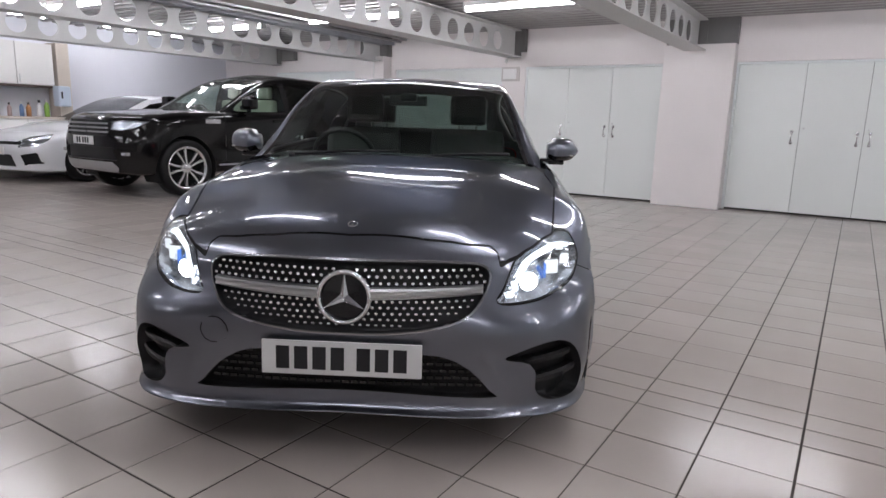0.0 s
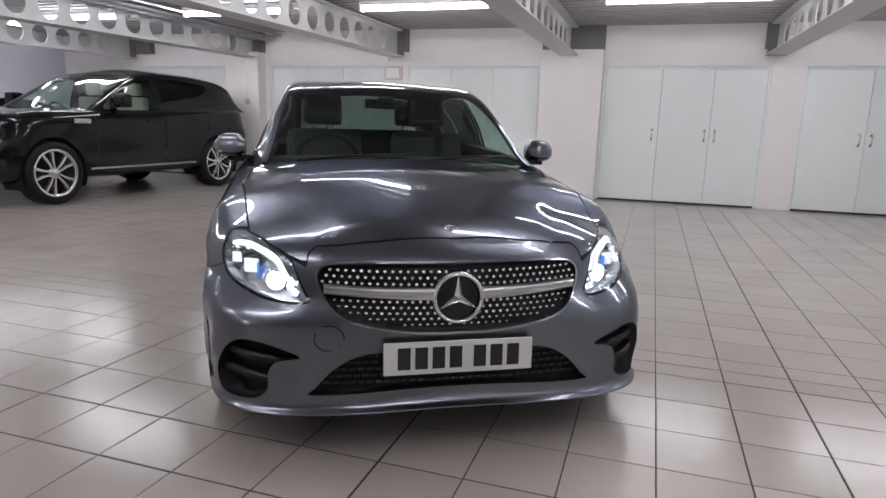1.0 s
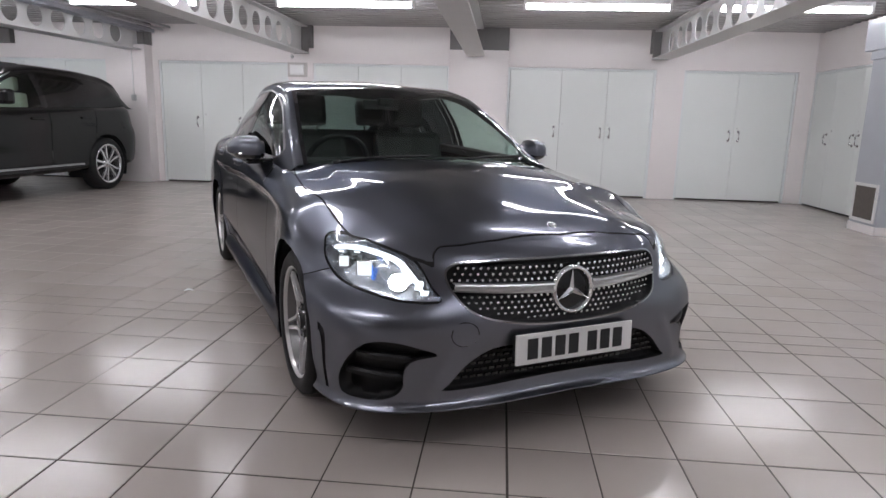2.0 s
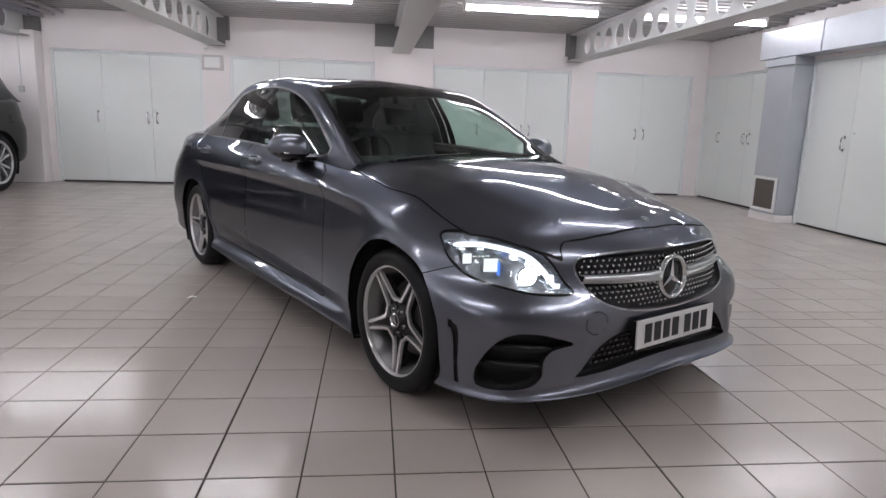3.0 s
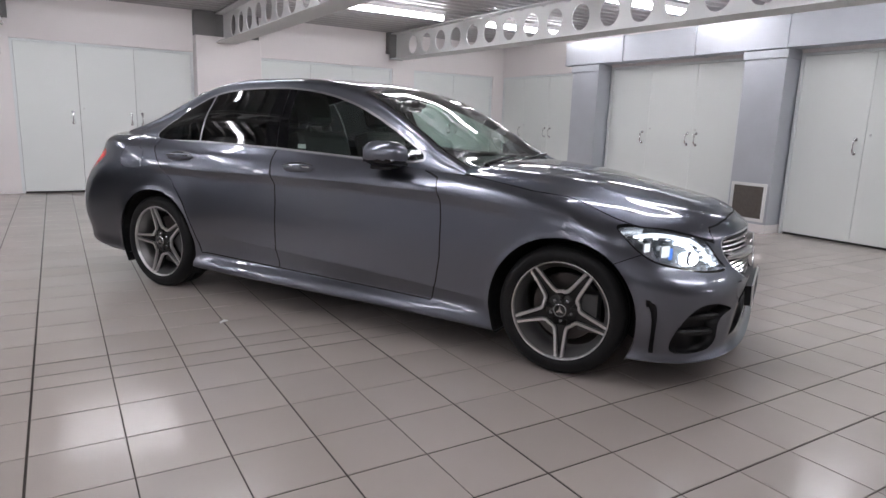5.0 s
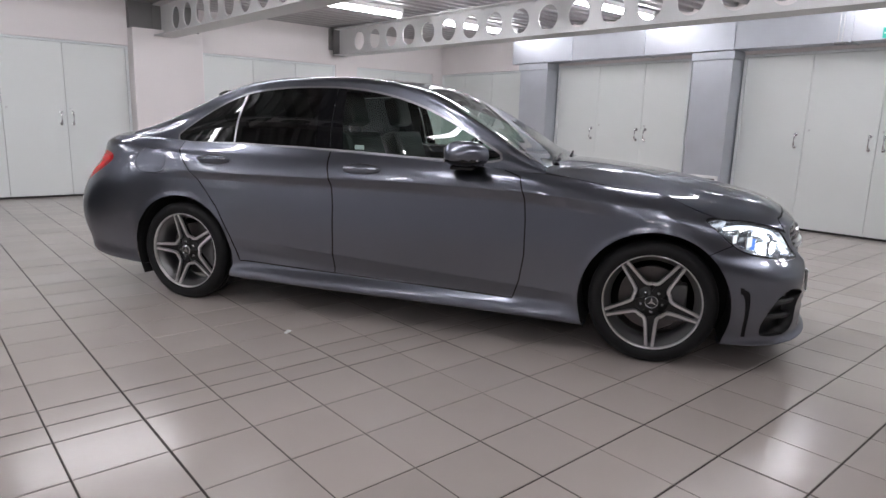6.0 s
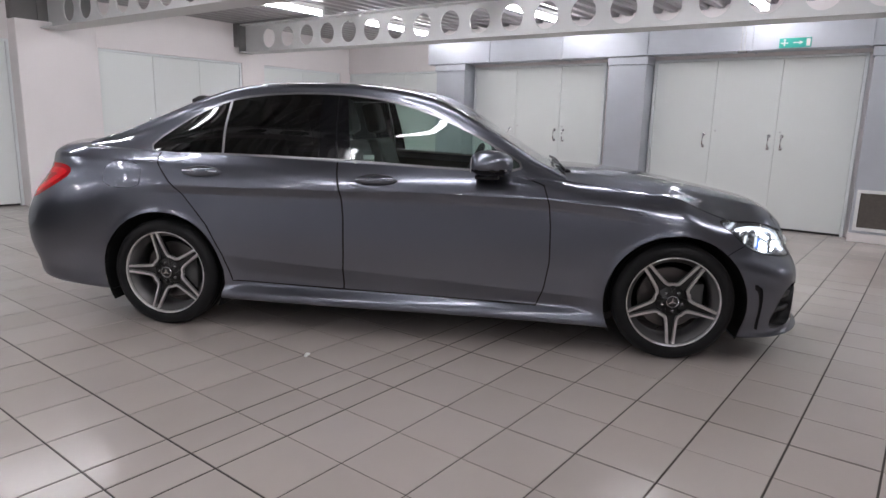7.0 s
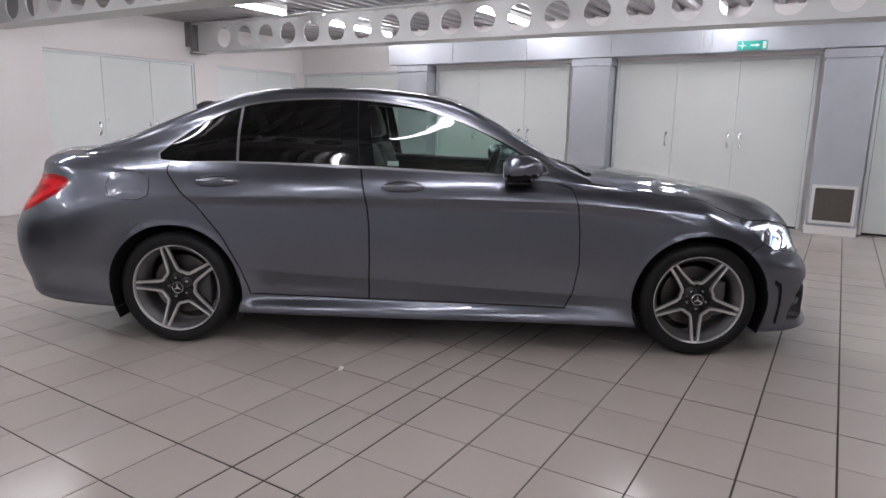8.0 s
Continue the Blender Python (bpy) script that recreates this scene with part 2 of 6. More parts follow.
first = batten()
BAYS_X = [-8.15, -5.3, -2.45, 0.75, 3.1]
ROWS_Y = [9.0, 6.5, 3.95, 1.4]
first.matrix_basis = pose(BAYS_X[0], ROWS_Y[0], 2.675)
for bx in BAYS_X:
    for ry in ROWS_Y:
        if (bx, ry) != (BAYS_X[0], ROWS_Y[0]):
            copy_thing(first, pose(bx, ry, 2.675))
# unseen southern battens, added to brighten the saloon's flank and the floor
for bx in BAYS_X[:2] + BAYS_X[-1:]:
    copy_thing(first, pose(bx, -1.2, 2.675))
# out-of-view battens, added only to lift the dark west wall
for ry in (8.7, 6.0):
    copy_thing(first, pose(-10.0, ry, 2.675, 0, 0, 90))


# ---- built-in cupboards ----
def pull_handle(door, x, z):
    """A bow handle with round roses, on a door whose face looks to -y."""
    bm = bmesh.new()
    add_tube(bm, [(x, -0.005, z - 0.075), (x, -0.035, z - 0.068), (x, -0.045, z - 0.045), (x, -0.045, z + 0.045),
                  (x, -0.035, z + 0.068), (x, -0.005, z + 0.075)], 0.009, 8)
    for dz in (-0.075, 0.075):
        add_lathe(bm, [(-0.004, 0.0), (-0.008, 0.02), (0.0, 0.022)], 14, "Y", (x, 0, z + dz))
    return part("handle", finish(bm), M_CHROME, door, "chrome pull handle", smooth=True)


def cupboard(width, splits, at, handles, height=2.075, lock=True):
    """Doors along +x from 0 to width, faces to -y. splits: door edges; handles: (door, x)."""
    ob = thing("built_in_cupboard", "pale green-white built-in cupboard with flush doors, closed", "cupboard", "wall cupboards", at)
    bm = bmesh.new()
    add_box(bm, 0.0, 0.035, -0.012, 0.045, 0.0, height + 0.03)
    add_box(bm, width - 0.035, width, -0.012, 0.045, 0.0, height + 0.03)
    add_box(bm, 0.035, width - 0.035, -0.012, 0.045, height, height + 0.03)
    part("frame", bm, M_FRAME, ob)
    # near-black sheet that paints the shade between and under the doors
    part("gap_shade", box(0.036, width - 0.036, 0.03, 0.05, 0.0, height - 0.002), M_DARKGAP, ob, "dark sheet for the shade in the gaps round the doors")
    edges = [0.037] + list(splits) + [width - 0.037]
    for i in range(len(edges) - 1):
        d = part("door", box(edges[i] + 0.0025, edges[i + 1] - 0.0025, 0.0, 0.028, 0.028, height - 0.004, 0.003), M_DOOR, ob)
        for k, hx in handles:
            if k == i:
                pull_handle(d, hx, 1.075)
        if lock and i:
            bm = bmesh.new()
            add_lathe(bm, [(-0.006, 0.0), (-0.008, 0.011), (0.0, 0.013)], 12, "Y", (edges[i] + 0.05, 0, 1.2))
            part("lock", finish(bm), M_SATIN, d)
    return ob


YD = Y_NORTH - 0.012
for x0, x1, sp in ((-6.40, -4.07, (-5.65, -4.90)), (-3.63, -1.29, (-2.85, -2.115)), (-0.305, 2.11, (0.585, 1.34))):
    a, b = sp[0] - x0, sp[1] - x0
    cupboard(x1 - x0, (a, b), pose(x0, YD, 0), ((0, a - 0.09), (1, b - 0.07), (2, b + 0.075)))
cupboard(4.33 - 2.55, (0.88,), pose(2.55, YD, 0), ((0, 0.88 - 0.075), (1, 0.88 + 0.075)))
cupboard(2.4, (0.78, 1.55), pose(-9.7, YD, 0), ((0, 0.69), (1, 1.5), (2, 1.64)))
XD = X_RIGHT - 0.006
for xd, y0, y1, sp in ((X_NOOK - 0.006, 11.50, 8.98, (10.83, 10.09)), (XD, 8.28, 6.00, (7.48, 6.70)), (XD, 5.30, 2.87, (4.49, 3.73)), (XD, 2.25, -0.3, (1.4, 0.6))):
    a, b = y0 - sp[0], y0 - sp[1]
    cupboard(y0 - y1, (a, b), pose(xd, y0, 0, 0, 0, -90), ((0, a - 0.09), (1, b - 0.07), (2, b + 0.075)))

# ---- duct along the east wall, with its downstands ----
DX = 4.0


def horizontal_duct():
    ob = thing("air_duct", "galvanised rectangular sheet-metal air duct with joint flanges along the wall", "duct")
    joints = [9.04, 7.815, 6.57, 5.325, 4.05, 2.84, 1.55, 0.25, -1.05, -2.3]
    for a, b in zip(joints[:-1], joints[1:]):
        part("section", box(DX, X_RIGHT - 0.021, b + 0.004, a - 0.004, 2.15, 2.51, 0.004), M_GALV, ob)
        part("joint_flange", box(DX - 0.012, X_RIGHT - 0.021, b - 0.012, b + 0.012, 2.14, 2.52, 0.002), M_GALV, ob)
    return ob


horizontal_duct()


def downstand(y0, y1, vent):
    ob = thing("duct_downstand", "galvanised sheet-metal duct downstand with a mesh return vent near the floor", "duct", "duct downstands")
    part("casing", box(DX + 0.03, X_RIGHT + 0.03, y0, y1, 0.10, 2.04, 0.006), M_GALV, ob)
    part("collar", box(DX + 0.01, X_RIGHT + 0.02, y0 - 0.02, y1 + 0.02, 2.041, 2.139, 0.005), M_GALV, ob)
    part("plinth", box(DX + 0.02, X_RIGHT + 0.02, y0 - 0.01, y1 + 0.01, 0.0, 0.099, 0.003), M_WALL, ob, "white plinth")
    v0, v1 = y0 + 0.03, y1 - 0.03
    x = DX + 0.03
    bm = bmesh.new()
    for b in ((v0, v1, 0.555, 0.59), (v0, v1, 0.13, 0.165), (v0, v0 + 0.035, 0.166, 0.554), (v1 - 0.035, v1, 0.166, 0.554)):
        add_box(bm, x - 0.018, x - 0.001, *b)
    vf = part("vent_frame", bm, M_WHITEPLASTIC, ob, "white vent frame")
    part("vent_mesh", box(x - 0.006, x - 0.002, v0 + 0.036, v1 - 0.036, 0.167, 0.553), M_VENT, vf, "dark woven mesh")
    return ob


for y0, y1 in ((8.30, 8.87), (5.32, 5.845), (2.275, 2.80)):
    downstand(y0, y1, True)
# ---- car body building ----
def table(*pairs):
    """A smooth curve through (u, value) pairs."""
    us = [p[0] for p in pairs]
    vs = [p[1] for p in pairs]
    if us[0] > us[-1]:
        us, vs = us[::-1], vs[::-1]
    n = len(us)
    sl = [(vs[i + 1] - vs[i]) / (us[i + 1] - us[i]) for i in range(n - 1)]
    tg = [sl[0]] + [0.0 if sl[i - 1] * sl[i] <= 0 else 2 * sl[i - 1] * sl[i] / (sl[i - 1] + sl[i]) for i in range(1, n - 1)] + [sl[-1]]

    def f(u):
        u = min(max(u, us[0]), us[-1])
        i = 0
        while i < n - 2 and u > us[i + 1]:
            i += 1
        h = us[i + 1] - us[i]
        t = (u - us[i]) / h
        return ((1 + 2 * t) * (1 - t) ** 2 * vs[i] + t * (1 - t) ** 2 * h * tg[i]
                + t * t * (3 - 2 * t) * vs[i + 1] + t * t * (t - 1) * h * tg[i + 1])
    return f


class Skin:
    """A polygon surface that can be split along lines and shared out into labelled panels."""

    def __init__(self):
        self.v, self.f, self.tag = [], [], []

    def grid(self, rows, tag, flip=False):
        """rows: equal-length rows of points."""
        base = []
        for r in rows:
            base.append(len(self.v))
            self.v.extend(r)
        for i in range(len(rows) - 1):
            for j in range(len(rows[0]) - 1):
                q = [base[i] + j, base[i] + j + 1, base[i + 1] + j + 1, base[i + 1] + j]
                pts = {tuple(round(c, 5) for c in self.v[k]) for k in q}
                if len(pts) < 3:
                    continue
                self.f.append(q[::-1] if flip else q)
                self.tag.append(tag)

    def split(self, dist, tags, near=None):
        """Cuts all faces with these tags along dist = 0; near(point) limits where."""
        memo, cut = {}, {}

        def d(i):
            if i not in memo:
                memo[i] = dist(self.v[i])
            return memo[i]
        nf, nt = [], []
        for face, tag in zip(self.f, self.tag):
            if tag not in tags or (near is not None and not any(near(self.v[i]) for i in face)):
                nf.append(face)
                nt.append(tag)
                continue
            ds = [d(i) for i in face]
            if min(ds) > -1e-6 or max(ds) < 1e-6:
                nf.append(face)
                nt.append(tag)
                continue
            pos, neg = [], []
            for k, i in enumerate(face):
                j = face[(k + 1) % len(face)]
                di, dj = ds[k], ds[(k + 1) % len(face)]
                if di >= 0:
                    pos.append(i)
                if di <= 0:
                    neg.append(i)
                if di * dj < 0:
                    key = (min(i, j), max(i, j))
                    if key not in cut:
                        a, b = self.v[i], self.v[j]
                        lo, hi = (a, b) if di < 0 else (b, a)
                        for _ in range(7):
                            mid = tuple((p + q) / 2 for p, q in zip(lo, hi))
                            lo, hi = (mid, hi) if dist(mid) < 0 else (lo, mid)
                        cut[key] = len(self.v)
                        self.v.append(tuple((p + q) / 2 for p, q in zip(lo, hi)))
                    pos.append(cut[key])
                    neg.append(cut[key])
            for poly in (pos, neg):
                if len(set(poly)) >= 3:
                    nf.append(poly)
                    nt.append(tag)
        self.f, self.tag = nf, nt

    def retag(self, inside, tags, to):
        for n, face in enumerate(self.f):
            if self.tag[n] in tags:
                c = [sum(self.v[i][k] for i in face) / len(face) for k in range(3)]
                if inside(c):
                    self.tag[n] = to

    def carve(self, dist, tags, to, near=None):
        """Splits along a closed outline and gives its inside (dist < 0) a new tag."""
        self.split(dist, tags, near)
        self.retag(lambda c: dist(c) < 0 and (near is None or near(c)), tags, to)

    def line(self, dist, tags, to, near, width=0.0032):
        """A thin panel gap on both sides of dist = 0."""
        self.split(lambda p: dist(p) - width, tags, near)
        self.split(lambda p: dist(p) + width, tags, near)
        self.retag(lambda c: abs(dist(c)) < width and near(c), tags, to)

    def weld(self):
        idx, remap, nv = {}, [], []
        for p in self.v:
            key = tuple(round(c * 20000) for c in p)
            if key not in idx:
                idx[key] = len(nv)
                nv.append(p)
            remap.append(idx[key])
        self.v = nv
        nf, nt = [], []
        for face, tag in zip(self.f, self.tag):
            g = []
            for i in face:
                if remap[i] not in g:
                    g.append(remap[i])
            if len(g) >= 3:
                nf.append(g)
                nt.append(tag)
        self.f, self.tag = nf, nt

    def normals(self, tags=None):
        nr = [Vector((0, 0, 0)) for _ in self.v]
        for face, tag in zip(self.f, self.tag):
            if tags is not None and tag not in tags:
                continue
            a = Vector(self.v[face[0]])
            n = Vector((0, 0, 0))
            for k in range(1, len(face) - 1):
                n += (Vector(self.v[face[k]]) - a).cross(Vector(self.v[face[k + 1]]) - a)
            for i in face:
                nr[i] += n
        return [n.normalized() if n.length > 0 else Vector((0, 0, 1)) for n in nr]

    def panel(self, tag, name, material, parent, nr=None, push=0.0, rim=0.0, label=""):
        """Makes the faces with this tag an object of its own. push: how far it sits out; rim: depth of its turned-in edge."""
        used, faces, lines = {}, [], {}
        for face, t in zip(self.f, self.tag):
            if t != tag:
                continue
            g = []
            for i in face:
                used.setdefault(i, len(used))
                g.append(used[i])
            faces.append(g)
            for k in range(len(g)):
                e = (g[k], g[(k + 1) % len(g)])
                if (e[1], e[0]) in lines:
                    del lines[(e[1], e[0])]
                else:
                    lines[e] = True
        if not faces:
            return None
        old = list(used)
        pts = [Vector(self.v[i]) for i in old]
        ns = [nr[i] if nr is not None else Vector((0, 0, 1)) for i in old]
        if push:
            pts = [p + n * push for p, n in zip(pts, ns)]
        if rim:
            twin = {}
            for a, b in list(lines):
                for i in (a, b):
                    if i not in twin:
                        twin[i] = len(pts)
                        pts.append(pts[i] - ns[i] * rim)
                        ns.append(ns[i])
                faces.append([b, a, twin[a], twin[b]])
        me = bpy.data.meshes.new(name)
        me.from_pydata([tuple(p) for p in pts], [], faces)
        me.materials.append(material)
        me.polygons.foreach_set("use_smooth", [True] * len(me.polygons))
        if nr is not None and not rim:
            me.normals_split_custom_set_from_vertices([tuple(n) for n in ns])
        ob = new(name, me)
        ob.parent = parent
        if label:
            ob["label"] = label
        return ob


def poly_dist(points, ax, ay):
    """Signed distance (negative inside) to a closed outline, in two of the three axes."""
    pts = [(float(a), float(b)) for a, b in points]
    n = len(pts)

    def f(p):
        x, y = p[ax], p[ay]
        best, inside = 1e9, False
        for i in range(n):
            x0, y0 = pts[i]
            x1, y1 = pts[(i + 1) % n]
            dx, dy = x1 - x0, y1 - y0
            t = max(0.0, min(1.0, ((x - x0) * dx + (y - y0) * dy) / (dx * dx + dy * dy + 1e-12)))
            best = min(best, (x - x0 - t * dx) ** 2 + (y - y0 - t * dy) ** 2)
            if (y0 > y) != (y1 > y) and x < x0 + (y - y0) / (y1 - y0) * dx:
                inside = not inside
        return -math.sqrt(best) if inside else math.sqrt(best)
    return f


def path_dist(points, ax, ay):
    """Signed distance to an open line: positive on its left."""
    pts = [(float(a), float(b)) for a, b in points]

    def f(p):
        x, y = p[ax], p[ay]
        best, side = 1e9, 1.0
        for i in range(len(pts) - 1):
            x0, y0 = pts[i]
            x1, y1 = pts[i + 1]
            dx, dy = x1 - x0, y1 - y0
            t = max(0.0, min(1.0, ((x - x0) * dx + (y - y0) * dy) / (dx * dx + dy * dy)))
            d = (x - x0 - t * dx) ** 2 + (y - y0 - t * dy) ** 2
            if d < best - 1e-12:
                best, side = d, dx * (y - y0) - dy * (x - x0)
        return math.copysign(math.sqrt(best), side)
    return f


def smooth_loop(points, steps=6, closed=True):
    """A Catmull-Rom line through points of any dimension."""
    n, out = len(points), []
    for i in range(n if closed else n - 1):
        p = [points[(i + k) % n] if closed else points[min(max(i + k, 0), n - 1)] for k in (-1, 0, 1, 2)]
        for s in range(steps):
            t = s / steps
            out.append(tuple(0.5 * (2 * b + (c - a) * t + (2 * a - 5 * b + 4 * c - d) * t * t + (3 * b - a - 3 * c + d) * t ** 3)
                             for a, b, c, d in zip(*p)))
    if not closed:
        out.append(tuple(points[-1]))
    return out


def both(f):
    """The same test on both sides of the car."""
    return lambda p: f((p[0], -abs(p[1]), p[2]))
# ---- the grey saloon: x forwards from the front axle, y to its left, z up ----
CAR = pose(-0.4377, 3.5257, -0.010, 0, 0, -59.64)
M_PAINT = mat("grey_metallic_paint", (0.162, 0.171, 0.202), 0.29, metal=1.0, coat=1.0, spec=0.5, mottle=0.06, mottle_scale=700, rough_var=0.02)
M_PAINT.node_tree.nodes["Principled BSDF"].inputs["Coat Roughness"].default_value = 0.012
# flakes under lacquer are never seen at a grazing angle
M_PAINT.node_tree.nodes["Principled BSDF"].inputs["Specular Tint"].default_value = (0.25, 0.26, 0.28, 1)
M_BLACKGLOSS = mat("gloss_black", (0.008, 0.008, 0.009), 0.08)
M_BLACKPLASTIC = mat("black_plastic", (0.010, 0.010, 0.011), 0.45, bump=0.1, spec=0.3)
M_PILLARFILM = mat("pillar_film", (0.005, 0.005, 0.006), 0.06, spec=0.3)
M_TRIM = mat("satin_window_trim", (0.30, 0.30, 0.31), 0.34, metal=1.0)
M_SEAL = mat("panel_gap", (0.006, 0.006, 0.006), 0.8)
M_RUBBER = mat("tyre_rubber", (0.010, 0.010, 0.0105), 0.55, bump=0.15, bump_scale=120, mottle=0.15, spec=0.25)
M_TINT = glass("privacy_glass", (0.05, 0.052, 0.055))
M_CLEARGLASS = glass("window_glass", (0.66, 0.78, 0.73))
M_REARGLASS = glass("tinted_rear_glass", (0.19, 0.23, 0.215))
M_CHROMEDARK = mat("smoked_chrome", (0.42, 0.43, 0.45), 0.18, metal=1.0, rough_var=0.04)
M_ALLOY = mat("machined_alloy", (0.64, 0.635, 0.63), 0.30, metal=0.9, rough_var=0.06)
M_ALLOYDARK = mat("dark_alloy", (0.016, 0.0155, 0.015), 0.32, spec=0.4)
M_BARREL = mat("rim_barrel", (0.20, 0.195, 0.195), 0.38, metal=0.7, mottle=0.1)
M_BRAKE = mat("brake_disc", (0.13, 0.12, 0.115), 0.42, metal=0.9, mottle=0.2, mottle_scale=15)
M_CALIPER = mat("brake_caliper", (0.10, 0.10, 0.10), 0.5, metal=0.3)
M_LAMPRED = mat("red_lamp_lens", (0.46, 0.002, 0.006), 0.16, spec=0.12, mottle=0.35, mottle_scale=14)
M_LAMPCAVITY = mat("lamp_cavity", (0.58, 0.60, 0.64), 0.24, metal=0.9, mottle=0.35, mottle_scale=45, rough_var=0.08)
M_PLATE = mat("number_plate", (0.74, 0.74, 0.73), 0.4, mottle=0.03)
M_INK = mat("plate_ink", (0.012, 0.012, 0.014), 0.5)
M_LED = glow("daylight_led", (0.88, 0.94, 1.0), 1.9)
M_BEAM = glow("headlamp_beam", (0.90, 0.95, 1.0), 22.0)
M_COVER = glass("lamp_cover", (0.93, 0.95, 0.96))
M_BLUELENS = glow("projector_blue", (0.12, 0.30, 0.95), 0.8)
M_CELL = glow("reflector_glow", (0.88, 0.94, 1.0), 0.9)
M_TAIL = mat("tail_light_guide", (0.80, 0.008, 0.016), 0.2, spec=0.12, mottle=0.15, mottle_scale=60)
M_SEAT = mat("seat_leather", (0.014, 0.0135, 0.0135), 0.55, mottle=0.2, bump=0.2, bump_scale=60)
M_BOWL = mat("handle_bowl_shade", (0.035, 0.036, 0.040), 0.35, metal=0.5)
M_CABIN = mat("dark_cabin", (0.02, 0.02, 0.021), 0.75, mottle=0.2)


UK = (0, 0.35, 0.7, 1.0, 1.33, 1.67, 2.0, 2.5, 3.0)
N_FRONT, N_SIDE, N_REAR, N_SUB = 62, 140, 44, 6


def even_angles(n, expo, a, b):
    """Angles that space a superellipse quarter evenly."""
    fine = [(math.radians(90 * i / 2000)) for i in range(2001)]
    pts = [(a * math.cos(t) ** (2 / expo) if i < 2000 else 0.0, b * math.sin(t) ** (2 / expo)) for i, t in enumerate(fine)]
    acc = [0.0]
    for p, q in zip(pts, pts[1:]):
        acc.append(acc[-1] + math.hypot(q[0] - p[0], q[1] - p[1]))
    out, k = [], 0
    for i in range(n + 1):
        want = acc[-1] * i / n
        while k < 1999 and acc[k + 1] < want:
            k += 1
        out.append(fine[k] if i < n else math.pi / 2)
    out[0] = 0.0
    return out


def cat(p, t):
    a, b, c, d = p
    return tuple(0.5 * (2 * y + (z - x) * t + (2 * x - 5 * y + 4 * z - w) * t * t + (3 * y - x - 3 * z + w) * t ** 3)
                 for x, y, z, w in zip(a, b, c, d))


